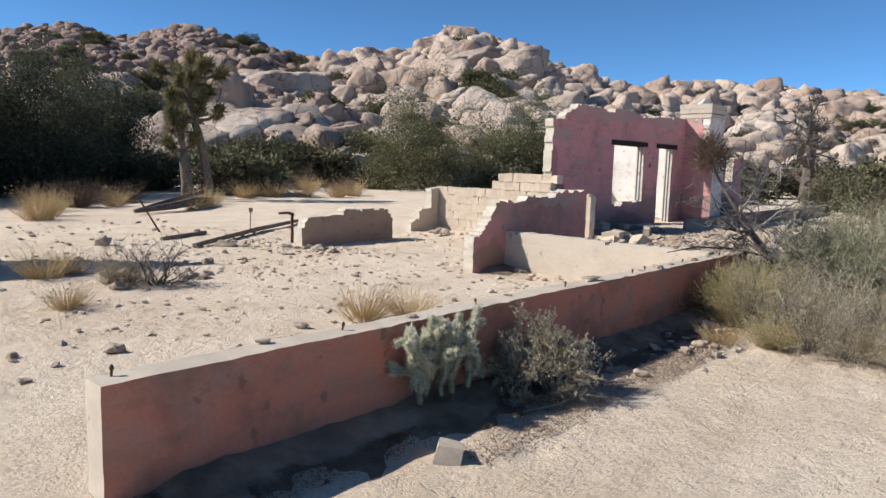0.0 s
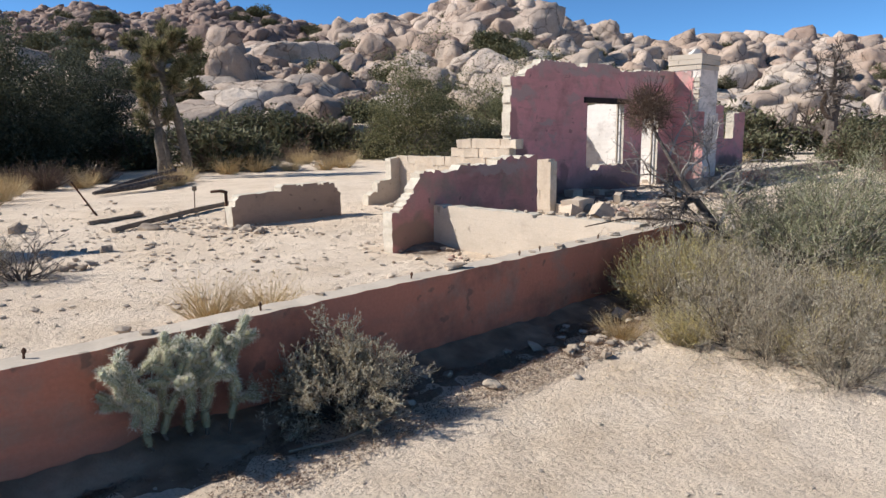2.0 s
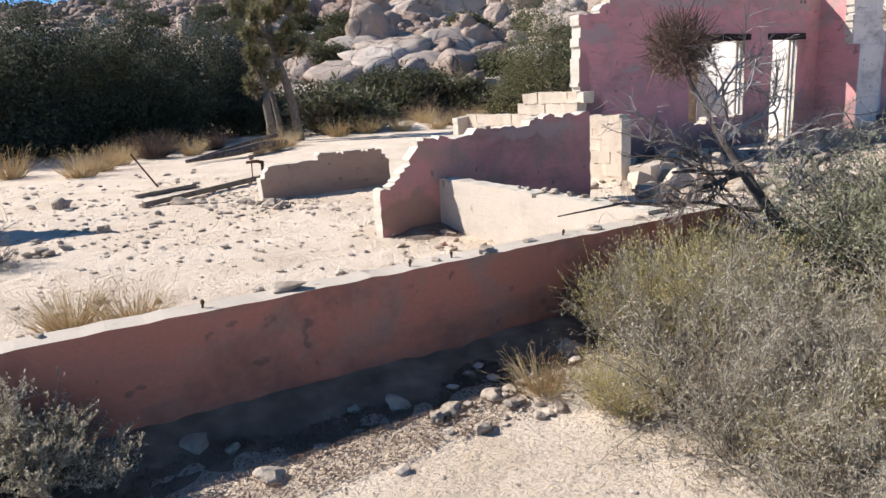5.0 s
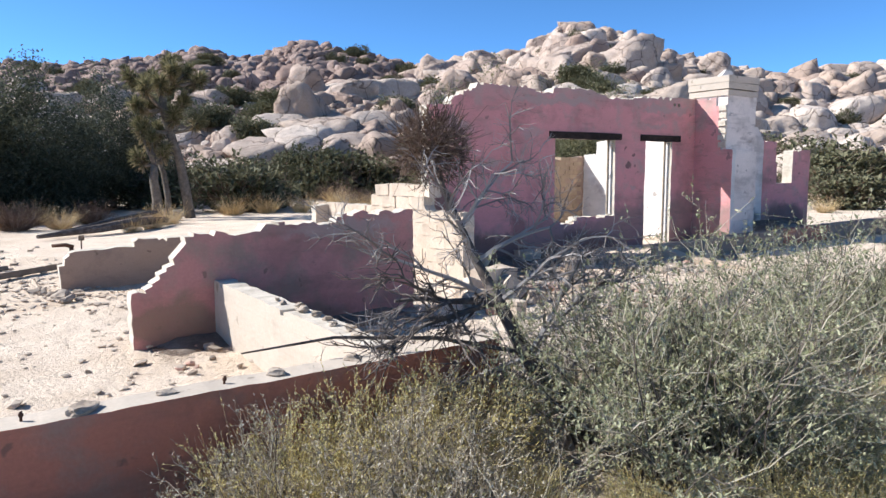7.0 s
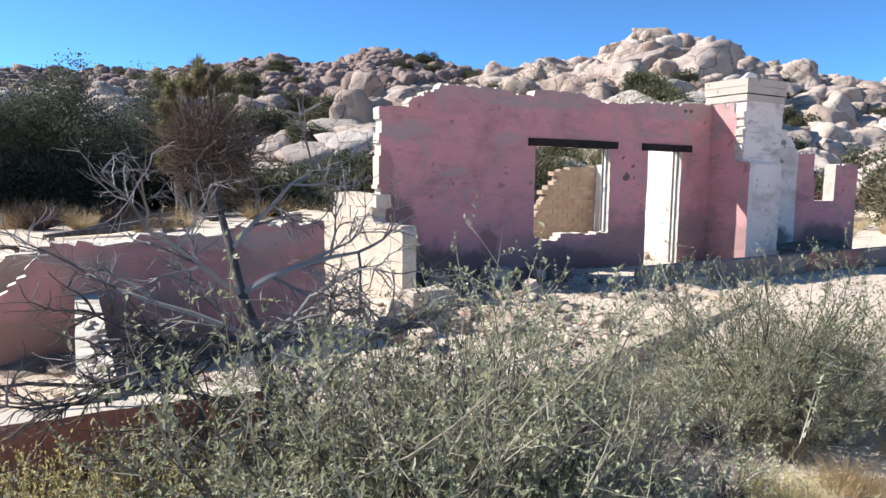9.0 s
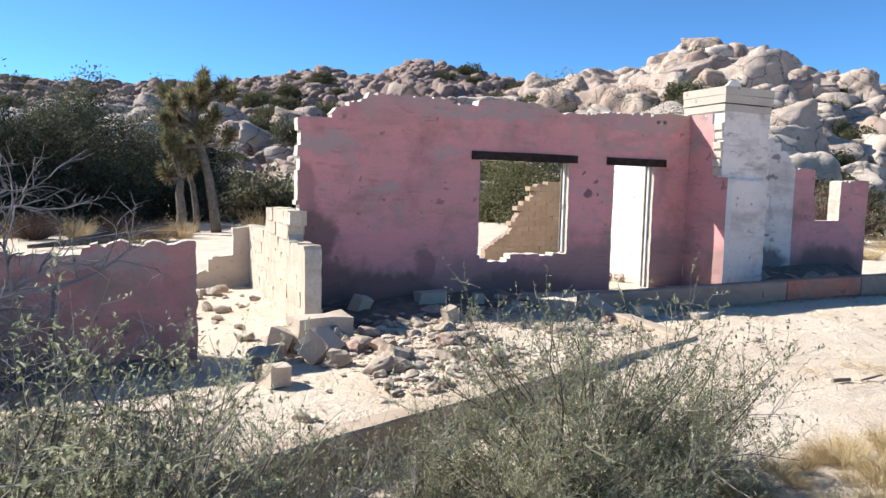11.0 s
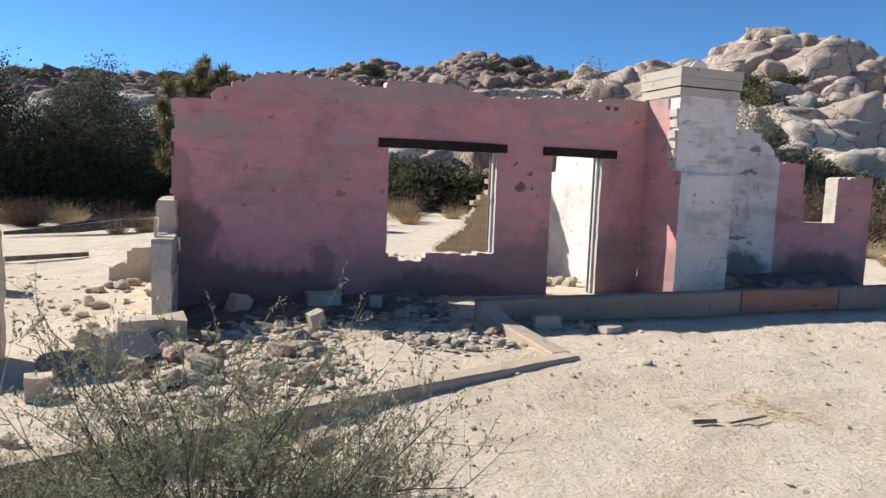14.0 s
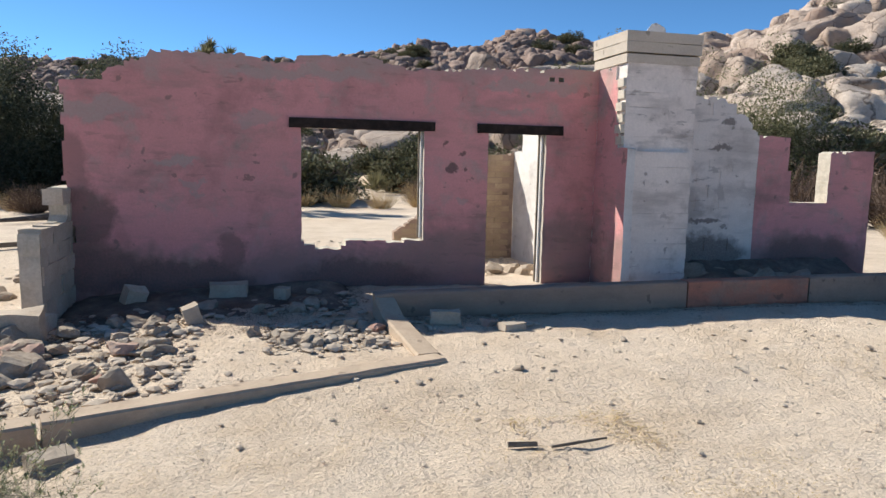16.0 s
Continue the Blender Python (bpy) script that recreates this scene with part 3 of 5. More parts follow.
ruin("wall_inner", "sunlit whitewashed inner wall", (4.15, 3.1), (0, -1), 2.88, 0.22, -0.2,
     [(0, 1.85), (0.4, 1.87), (0.42, 2.15), (0.8, 2.2), (0.82, 2.27), (2.88, 2.3)], [WHITE, WHITE, BROKEN])
ruin("wall_cross_stub", "broken end of a low cement wall", (-3.75, 3.3), (1, 0), 1.05, 0.2, -0.3,
     [(0, 0.0), (0.3, 0.1), (0.32, 0.3), (0.7, 0.34), (0.72, 0.8), (1.05, 0.86)], [CREAM, CREAM, BROKEN])


# Unseen wall, added beyond the view to throw a band of shadow across the yard.
ruin("wall_west", "tall pink plastered wall out of view, added to cast a shadow on the yard", (-19.0, 4.3), (1, 0), 5.75, 0.22, -0.4,
     [(0, 2.2), (1.5, 2.4), (2.0, 2.9), (4.0, 3.0), (5.75, 3.0)], [PINK_WORN, CREAM, BROKEN], ends=(0, 0.12), cell=0.12)


# ---- chimney ----
def chimney():
    top = thing("chimney", "whitewashed block chimney with a bare cement cap above the fireplace", "chimney")
    for k in range(10):
        j = 0.008 * math.sin(k * 2.7)
        part("course", box_mesh("course", (0.98 + j, 0.86 + j, 0.2035), WORN_WHITE, 0.01, k, 0.007), top, at=pose(4.76, -0.39, -0.2 + k * 0.205))
    for k in range(6):
        j = 0.008 * math.sin(k * 3.1)
        part("course", box_mesh("course", (1.03 + j, 0.88 + j, 0.191), WORN_WHITE, 0.01, k + 20, 0.007), top, at=pose(4.8, -0.285, 1.85 + k * 0.192))
    for k, (grow, h) in enumerate(((0.02, 0.115), (0.05, 0.13), (0.06, 0.13))):
        part("course", box_mesh("course", (1.05 + grow, 0.90 + grow, h), CREAM, 0.012, k, 0.006), top, "bare cement course", at=pose(4.79, -0.285, 2.985 + k * 0.135))
    for z, w in ((1.93, 0.1), (2.08, 0.14), (2.22, 0.1), (2.37, 0.14), (2.53, 0.09), (2.68, 0.12)):
        part("block", box_mesh("block", (w, 0.16, 0.11), BROKEN, 0.01, 3, 0.01), top, "protruding broken block", at=pose(4.3, -0.64, z))
    cap = new("stone", rock_mesh("stone", WHITE, 77, 0.2, 0.85, 2, 0.9, 11, False))
    cap.matrix_basis = Matrix.LocRotScale((4.95, -0.2, 3.47), Euler((0.2, 0.1, 0.5)), Vector((0.2, 0.16, 0.2)))
    tagged(cap, "loose pale stone lying on the chimney cap", "stone")


chimney()


# ---- boulders ----
def weathered_rock(name, mat, seed, subdiv, round_off=14.0):
    """A granite block between jointing planes, weathered round: the planes are blended, not cut."""
    r = np.random.default_rng(seed)
    bm = bmesh.new()
    bmesh.ops.create_icosphere(bm, subdivisions=subdiv, radius=1.0)
    planes = []
    for k in range(6):
        n = np.array([0.0, 0.0, 0.0])
        n[k // 2] = 1.0 if k % 2 else -1.0
        n += r.normal(size=3) * 0.2
        planes.append(np.append(n / np.linalg.norm(n), r.uniform(0.6, 1.0)))
    for _ in range(7):
        n = r.normal(size=3)
        planes.append(np.append(n / np.linalg.norm(n), r.uniform(0.68, 1.05)))
    planes = np.array(planes)
    off = r.uniform(-50, 50, 3)
    for v in bm.verts:
        d = np.array(v.co)
        d /= np.linalg.norm(d)
        reach = np.maximum(planes[:, :3] @ d, 0.0) / planes[:, 3]
        p = d * float(np.sum(reach ** round_off)) ** (-1.0 / round_off)
        v.co = Vector(p * (1 + 0.14 * nz(*(p * 1.4 + off)) + 0.10 * nz(*(p * 3.3 + off)) + 0.05 * nz(*(p * 7.0 + off))))
    me = bpy.data.meshes.new(name)
    bm.to_mesh(me)
    bm.free()
    me.materials.append(mat)
    me.polygons.foreach_set("use_smooth", [True] * len(me.polygons))
    return me


def hill_zone(az, u, x, y):
    """The kind of rock and its usual half width at a spot: bearing az, u from the hill's foot to its crest."""
    k = nz(x * 0.04, y * 0.04, 11.0)
    if az < 54 + 4 * k:
        if u > 0.36 and 33 < az:
            return "tan", 1.22 + 0.65 * k
        return ("tan", 0.85 + 0.5 * k) if u > 0.3 else ("pale", 0.7 + 0.4 * k)
    if u > 0.3 + 0.12 * k and az > 57:
        return "dark", 0.55 + 0.28 * k
    return ("pale", 0.7 + 0.4 * k) if k > 0.05 and u < 0.3 else ("tan", 0.6 + 0.3 * k)


def boulders():
    mats = {"tan": GRANITE, "dark": DARK_GRANITE, "pale": PALE_GRANITE}
    near = {key: [weathered_rock("boulder", mats[key], 100 + 20 * n + k, 4, 10.0 + 3 * (k % 4)) for k in range(6)] for n, key in enumerate(mats)}
    mid = [weathered_rock("far_boulder", GRANITE, 200 + k, 3, 10.0 + 3 * (k % 4)) for k in range(10)]
    low = [weathered_rock("far_boulder", GRANITE, 230 + k, 2, 16.0) for k in range(8)]
    geo = []
    for me in mid + low:
        v = np.empty(len(me.vertices) * 3)
        me.vertices.foreach_get("co", v)
        geo.append((v.reshape(-1, 3), np.array([list(p.vertices) for p in me.polygons])))
        bpy.data.meshes.remove(me)
    tries = []
    for _ in range(52000):
        az = rng.uniform(4, 108)
        foot = lerp_table(FOOT, az)
        u = rng.uniform(0, 1) ** 0.75
        r = foot + (143 - foot) * u
        x, y = HUB[0] + r * math.cos(radians(az)), HUB[1] + r * math.sin(radians(az))
        kind, usual = hill_zone(az, u, x, y)
        tries.append((float(np.clip(usual * rng.lognormal(-0.3, 0.6), 0.2, 1.25 if kind == "dark" else 2.6)), x, y, r, u, kind))
    for az, d, size in ((74, 3, 1.7), (70, 6, 2.3), (66, 3, 1.7), (63, 8, 2.2), (58, 4, 1.9), (54, 9, 2.5), (50, 5, 2.0), (47, 3, 1.8), (44, 8, 2.4), (39, 6, 2.0), (33, 5, 2.2), (61, 14, 2.3), (69, 13, 2.4), (65, 11, 2.6), (67, 8, 2.2)):
        r = lerp_table(FOOT, az) + d
        tries.append((size, HUB[0] + r * math.cos(radians(az)), HUB[1] + r * math.sin(radians(az)), r, 0.1, "slab"))
    tries.sort(key=lambda q: -q[0] - 9.0 * (q[5] == "slab"))
    cells, spots = {}, []
    for t in tries:
        size, x, y = t[:3]
        i, j = math.floor(x / 5), math.floor(y / 5)
        if all((x - a) ** 2 + (y - b) ** 2 > (0.56 * (size + c)) ** 2 for di in (-1, 0, 1) for dj in (-1, 0, 1) for a, b, c in cells.get((i + di, j + dj), ())):
            cells.setdefault((i, j), []).append((x, y, size))
            spots.append(t)
    spots.sort(key=lambda q: -q[0] / q[3])
    verts, faces, which, count = [], [], [], 0
    for i, (size, x, y, r, u, kind) in enumerate(spots):
        z = ground_z(x, y)
        sc = np.array([rng.uniform(0.85, 1.4), rng.uniform(0.85, 1.3), rng.uniform(0.7, 1.15)]) * size
        grain = 1.1 * nz(x * 0.035, y * 0.035, 6.0)
        e = Euler((rng.normal() * 0.2 + 0.25 * nz(x * 0.05, y * 0.05, 1.0), rng.normal() * 0.2 - 0.15, grain + rng.normal() * 0.3 + 1.5708 * int(rng.integers(4))))
        if kind == "slab":
            sc = np.array([1.2, 1.1, 0.6]) * size
            e = Euler((0.35, -0.3, grain))
        m = Matrix.LocRotScale((x, y, z + sc[2] * (rng.uniform(0.0, 0.45) - 0.35 * (u > 0.85))), e, Vector(sc))
        if kind == "slab":
            ob = new("rock_slab", near["pale"][i % 6])
            ob.matrix_basis = m
            tagged(ob, "broad pale granite slab at the foot of the hill", "boulder", "rock slabs")
        elif i < 300:
            ob = new("boulder", near[kind][i % 6])
            ob.matrix_basis = m
            tagged(ob, {"tan": "weathered tan granite boulder on the hillside", "dark": "dark varnished granite boulder on the ridge",
                        "pale": "pale rounded granite boulder low on the hillside"}[kind], "boulder", "hillside boulders")
        else:
            g, f = geo[i % 10] if i < 1900 else geo[10 + i % 8]
            mm = np.array(m)
            verts.append(g @ mm[:3, :3].T + mm[:3, 3])
            faces.append(f + count)
            which += [list(mats).index(kind)] * len(f)
            count += len(g)
    me = bpy.data.meshes.new("boulder_field")
    me.from_pydata(np.concatenate(verts), [], np.concatenate(faces).tolist())
    for m in mats.values():
        me.materials.append(m)
    me.polygons.foreach_set("material_index", which)
    me.polygons.foreach_set("use_smooth", [True] * len(me.polygons))
    tagged(new("boulder_field", me), "jumbled granite boulders covering the hillside", "boulders", kind="stuff")


boulders()


# ---- trees and bushes ----
def crown_mesh(name, mat, seed, size, leaves, leaf, clumps=60, hollow=0.55):
    """Leaf clumps through an uneven crown of the given half sizes, standing on z = 0."""
    r = np.random.default_rng(seed)
    s = Soup()
    for _ in range(clumps):
        d = r.normal(size=3)
        d[2] = abs(d[2]) * 0.9 + 0.05
        d /= np.linalg.norm(d)
        c = d * r.uniform(hollow, 1.0) * np.array(size) * (0.8 + 0.3 * r.random())
        rad = r.uniform(0.12, 0.24) * min(size)
        for _ in range(leaves // clumps):
            q = r.normal(size=3)
            p = c + q / np.linalg.norm(q) * r.random() ** 0.4 * rad * 1.7 * np.array([1, 1, 0.8])
            if p[2] < 0.02:
                continue
            q = r.normal(size=3)
            q[2] = abs(q[2]) * 0.8
            q *= leaf * r.uniform(0.6, 1.3) / np.linalg.norm(q)
            s.blade(p, p + q, leaf * 0.55)
    return s.mesh(name, [mat])


def strands_mesh(name, mat, seed, count, height, spread_r, thick=0.004, lean=0.6, forks=2, curl=0.25):
    """Many thin stems fanning up from one root."""
    r = np.random.default_rng(seed)
    s = Soup()
    for _ in range(count):
        a = r.uniform(0, math.tau)
        tilt = lean * math.sqrt(r.random())
        h = height * r.uniform(0.55, 1.0)
        base = np.array([math.cos(a), math.sin(a), 0]) * spread_r * 0.3 * r.random()
        way = np.array([math.cos(a) * math.sin(tilt), math.sin(a) * math.sin(tilt), math.cos(tilt)])
        pts, p = [base], base
        for k in range(3):
            way = way + r.normal(size=3) * curl * 0.5
            way /= np.linalg.norm(way)
            p = p + way * h / 3
            pts.append(p)
        s.tube(pts, [thick * (1 - 0.25 * k) for k in range(4)], 3)
        for _ in range(forks):
            k = r.integers(1, 4)
            w2 = way + r.normal(size=3) * 0.5
            w2 /= np.linalg.norm(w2)
            s.tube([pts[k], pts[k] + w2 * h * 0.12, pts[k] + (w2 + r.normal(size=3) * 0.25) * h * 0.22], [thick * 0.7, thick * 0.6, thick * 0.3], 3)
    return s.mesh(name, [mat])


def sprigs(stem_mat, leaf_mat, seed, count, height, spread_r, thick, lean, forks, leaf, per=6, curl=0.35):
    """Thin branching stems with small leaves along them. Returns the mesh of the stems and that of the leaves."""
    r = np.random.default_rng(seed)
    wood, green = Soup(), Soup()

    def dress(a, b, n):
        for _ in range(n):
            p = a + (b - a) * r.random()
            d = r.normal(size=3)
            d = d / np.linalg.norm(d) + (b - a) / (np.linalg.norm(b - a) + 1e-9)
            green.blade(p, p + d * leaf * r.uniform(0.4, 0.9), leaf * 0.5)

    for _ in range(count):
        a = r.uniform(0, math.tau)
        tilt = lean * r.random() ** 0.6
        h = height * r.uniform(0.6, 1.0) * (1.0 - 0.25 * tilt)
        p = np.array([math.cos(a), math.sin(a), 0]) * spread_r * 0.4 * r.random()
        way = np.array([math.cos(a) * math.sin(tilt), math.sin(a) * math.sin(tilt), math.cos(tilt)])
        pts = [p]
        for k in range(3):
            way = way + r.normal(size=3) * curl * 0.5
            way /= np.linalg.norm(way)
            p = p + way * h / 3
            pts.append(p)
        wood.tube(pts, [thick * (1 - 0.25 * k) for k in range(4)], 3)
        dress(pts[1], pts[2], per // 2)
        dress(pts[2], pts[3], per)
        for _ in range(forks):
            k = r.integers(1, 4)
            q = pts[k] - (pts[k] - pts[k - 1]) * r.random()
            w2 = way + r.normal(size=3) * 0.5 + (0, 0, 0.15)
            w2 /= np.linalg.norm(w2)
            e = q + w2 * h * r.uniform(0.15, 0.3)
            wood.tube([q, e], [thick * 0.55, thick * 0.25], 3)
            dress(q, e, per)
    return wood.mesh("brushwood", [stem_mat]), green.mesh("foliage", [leaf_mat])


def thicket(stem_mat, twig_mat, leaf_mat, seed, stems, height, lean, branches, twigs, per, leaf, thick=0.006, crook=0.3, low=0.3):
    """A woody bush: crooked stems from one root, side branches, fine twigs and small leaves along the twigs.
    Returns the meshes of the stems, the twigs and, where it has any, the leaves."""
    r = np.random.default_rng(seed)
    wood, fine, green = Soup(), Soup(), Soup()

    def run(soup, p, way, length, n, rad):
        pts = [p]
        for _ in range(n):
            way = way + r.normal(size=3) * crook + (0, 0, 0.05)
            way = way / np.linalg.norm(way)
            p = p + way * length / n
            pts.append(p)
        soup.tube(pts, [rad * (1 - 0.75 * k / n) for k in range(n + 1)], 3)
        return pts, way

    for _ in range(stems):
        a, tilt = r.uniform(0, math.tau), lean * r.random() ** 0.55
        length = height * r.uniform(0.6, 1.0) * (1 - 0.18 * tilt)
        root = np.array([math.cos(a), math.sin(a), 0]) * height * 0.16 * r.random()
        pts, way = run(wood, root, np.array([math.cos(a) * math.sin(tilt), math.sin(a) * math.sin(tilt), math.cos(tilt)]), length, 5, thick * r.uniform(0.6, 1.2))
        for _ in range(branches):
            k = r.uniform(low, 1.0) * 5
            q = pts[int(min(k, 4))] + (pts[int(min(k, 4)) + 1] - pts[int(min(k, 4))]) * (k % 1)
            w = way + r.normal(size=3) * 0.65
            b, bw = run(fine, q, w / np.linalg.norm(w), length * r.uniform(0.16, 0.36), 3, thick * 0.38)
            for _ in range(twigs):
                j = r.integers(0, 3)
                o = b[j] + (b[j + 1] - b[j]) * r.random()
                w = bw + r.normal(size=3) * 0.7 + (0, 0, 0.2)
                e, _w = run(fine, o, w / np.linalg.norm(w), length * r.uniform(0.06, 0.16), 2, thick * 0.22)
                for _ in range(per):
                    c = e[0] + (e[2] - e[0]) * r.random() ** 0.7
                    d = r.normal(size=3)
                    green.blade(c, c + (d / np.linalg.norm(d) + (0, 0, 0.4)) * leaf * r.uniform(0.5, 1.0), leaf * 0.45)
    return [("brushwood", wood.mesh("brushwood", [stem_mat])), ("twig_tangle", fine.mesh("twig_tangle", [twig_mat]))] + ([("foliage", green.mesh("foliage", [leaf_mat]))] if per else [])


def limbs_mesh(name, mat, seed, height, radius, depth=4, spread_a=0.6, up=0.25, kids=3):
    """A branching trunk with tapered limbs. Returns the mesh and the twig ends."""
    r = np.random.default_rng(seed)
    s, ends = Soup(), []

    def grow(p, way, length, rad, level):
        pts, n = [p], 4
        for k in range(n):
            way = way + r.normal(size=3) * 0.14 + (0, 0, up * 0.12)
            way /= np.linalg.norm(way)
            p = p + way * length / n
            pts.append(p)
        s.tube(pts, [rad * (1 - 0.11 * k) for k in range(n + 1)], 7 if level == 0 else 5 if level == 1 else 3)
        if level >= depth:
            ends.append(p)
            return
        for _ in range(kids + (level > 1)):
            w = way + r.normal(size=3) * spread_a
            w /= np.linalg.norm(w)
            grow(pts[r.integers(2, n + 1)], w, length * r.uniform(0.55, 0.85), rad * 0.55, level + 1)

    grow(np.zeros(3), np.array([0, 0, 1.0]), height * 0.35, radius, 0)
    return s.mesh(name, [mat]), ends


def place(x, y, turn=0.0, size=1.0, sink=0.02):
    return Matrix.LocRotScale((x, y, ground_z(x, y) - sink), Euler((0, 0, turn)), Vector((size, size, size)))


def leafy(name, label, category, group, trunk, crown, spots):
    ob = thing(name, label, category, place(*spots[0]), group)
    part("trunk", trunk, ob)
    part("crown", crown, ob)
    for sp in spots[1:]:
        copy_thing(ob, place(*sp[:3]))
    return ob


TRUNK = limbs_mesh("trunk", BARK, 11, 4.5, 0.16, 3)[0]
leafy("juniper_tree", "dense dark green tree standing in its own shade", "tree", "dark trees",
      TRUNK, crown_mesh("crown", JUNIPER, 21, (3.3, 3.1, 6.0), 40000, 0.14, 260, 0.3),
      [(-6.5, 23.0, 0.0), (-10.5, 22.0, 1.0), (-15, 21.0, 2.0), (-3.0, 26.0, 3.0), (-20.5, 20.0, 4.0), (-8.0, 29.0, 5.0), (-13, 28.0, 0.6)])
leafy("bushy_tree", "olive green bushy desert tree", "tree", "olive trees",
      TRUNK, crown_mesh("crown", OLIVE, 23, (3.6, 3.3, 5.9), 24000, 0.13, 170, 0.4),
      [(15.3, 22.0, 0.0, 1.2), (23.5, 21.5, 2.0)])


def scrub(name, label, group, pieces, spots):
    """One bush built of its pieces, then copied. spots: x, y, turn, size."""
    x, y, turn, size = spots[0]
    ob = thing(name, label, "grass" if "grass" in name else "bush", place(x, y, turn, size), group)
    for nm, me in pieces:
        part(nm, me, ob)
    for x, y, turn, size in spots[1:]:
        c = copy_thing(ob, place(x, y, turn))
        c.scale = (size, size, size)
    return ob


def brush(*how, **more):
    stems, leaves = sprigs(*how, **more)
    return [("brushwood", stems), ("foliage", leaves)]


GREY_BRUSH = thicket(DEAD_WOOD, SAGE, SAGE, 31, 72, 0.92, 1.2, 8, 5, 2, 0.02, 0.005, 0.2)
YELLOW_BRUSH = brush(SAGE, STRAW, 33, 300, 0.86, 0.6, 0.0026, 0.85, 6, 0.019, per=10, curl=0.25)
LEAFY_BRUSH = thicket(DEAD_WOOD, LEAFTWIG, GREEN, 35, 74, 1.12, 1.0, 8, 5, 6, 0.02, 0.0055, 0.2)
BARE_BRUSH = thicket(DEAD_WOOD, GREYTWIG, GREYTWIG, 66, 34, 0.9, 1.25, 7, 4, 0, 0.02, 0.011, 0.26)
scrub("grey_bush", "dry grey rabbitbrush of thin stems beside the low wall", "brush beside the wall", GREY_BRUSH,
      [(-7.55, -6.35, 0.0, 1.0), (-7.05, -6.75, 1.0, 1.05), (-6.75, -6.2, 2.2, 0.95), (-7.9, -6.9, 3.1, 0.95), (-7.3, -7.3, 4.0, 0.95), (-8.1, -7.3, 5.0, 0.7), (-7.9, -7.65, 1.7, 0.85), (-7.5, -7.95, 0.2, 0.85), (-8.3, -7.85, 2.6, 0.6),
       (-7.0, -7.8, 3.7, 0.75), (-6.6, -7.2, 4.7, 0.55), (-4.25, -6.55, 2.9, 0.95), (-3.8, -6.1, 5.3, 0.75), (-4.6, -7.1, 1.9, 0.65), (-11.9, 0.3, 0.5, 0.75), (-4.6, -6.0, 3.3, 0.95), (-6.3, -5.85, 0.4, 0.8)])
scrub("yellow_bush", "yellow-tipped dry rabbitbrush beside the low wall", "brush beside the wall", YELLOW_BRUSH,
      [(-7.4, -5.95, 0.0, 0.85), (-6.8, -5.9, 1.0, 0.95), (-6.2, -5.78, 2.0, 0.95), (-7.15, -6.35, 3.0, 0.75), (-6.45, -6.5, 4.0, 0.6), (-6.2, -7.3, 5.0, 0.7), (-5.6, -7.5, 0.8, 0.66), (-5.15, -7.6, 4.6, 0.6),
       (-4.75, -7.45, 1.8, 0.6), (-4.3, -7.2, 2.8, 0.55), (-3.7, -7.2, 4.2, 0.4), (-5.9, -6.95, 0.3, 0.45), (-7.4, -7.6, 2.3, 0.55), (-8.2, -6.6, 3.9, 0.5), (-7.95, -7.5, 5.2, 0.5), (-3.2, -6.95, 1.2, 0.4)])
scrub("leafy_bush", "spiky grey-green desert bush with fine leaves", "green brush", LEAFY_BRUSH,
      [(-2.15, -6.05, 0.0, 1.32), (-5.4, -6.8, 1.0, 1.6), (-4.9, -6.55, 2.0, 1.4), (-4.95, -7.15, 2.6, 0.8), (-2.65, -6.1, 1.9, 0.85), (-1.65, -6.2, 0.9, 0.75), (-2.2, -6.45, 3.2, 0.75), (-4.0, -5.9, 2.2, 0.7), (-3.0, -5.8, 4.4, 0.6)])
scrub("bare_bush", "bare tangle of silvery branching twigs on the sand", "bare twig bushes", BARE_BRUSH,
      [(-3.6, -6.35, 0.0, 0.75), (-4.0, -5.6, 1.0, 0.8), (-3.3, -6.7, 2.0, 0.5), (-3.1, -5.6, 3.0, 0.6), (-4.6, -5.3, 4.0, 0.8), (-3.4, -5.2, 5.0, 0.5), (-6.2, -5.1, 0.5, 0.8), (-5.85, -4.8, 2.5, 0.9), (-5.1, -5.0, 1.5, 0.8), (-11.55, 0.15, 2.2, 0.9), (-4.3, -4.6, 5.5, 0.7), (-5.9, -5.3, 3.3, 0.85), (-6.5, -5.05, 4.4, 0.75), (-5.3, -5.3, 0.9, 0.9), (-5.5, -4.6, 2.9, 0.95)])
scrub("sage_bush", "rounded grey sage bush against the low wall", "", thicket(DEAD_WOOD, SAGE, PALETWIG, 51, 95, 0.62, 1.2, 8, 6, 8, 0.018, 0.006, 0.2, 0.55), [(-11.08, -5.7, 0.0, 1.05)])
SHEAF = strands_mesh("sheaf", DRY, 61, 260, 0.42, 0.5, 0.0026, 1.0, 1, 0.2)


def straw_patch(n, x0, x1, y0, y1, lo, hi):
    r = np.random.default_rng(int(n * 7))
    return [(r.uniform(x0, x1), r.uniform(y0, y1), r.uniform(0, 6), lo + (hi - lo) * r.random() ** 1.5) for _ in range(n)]


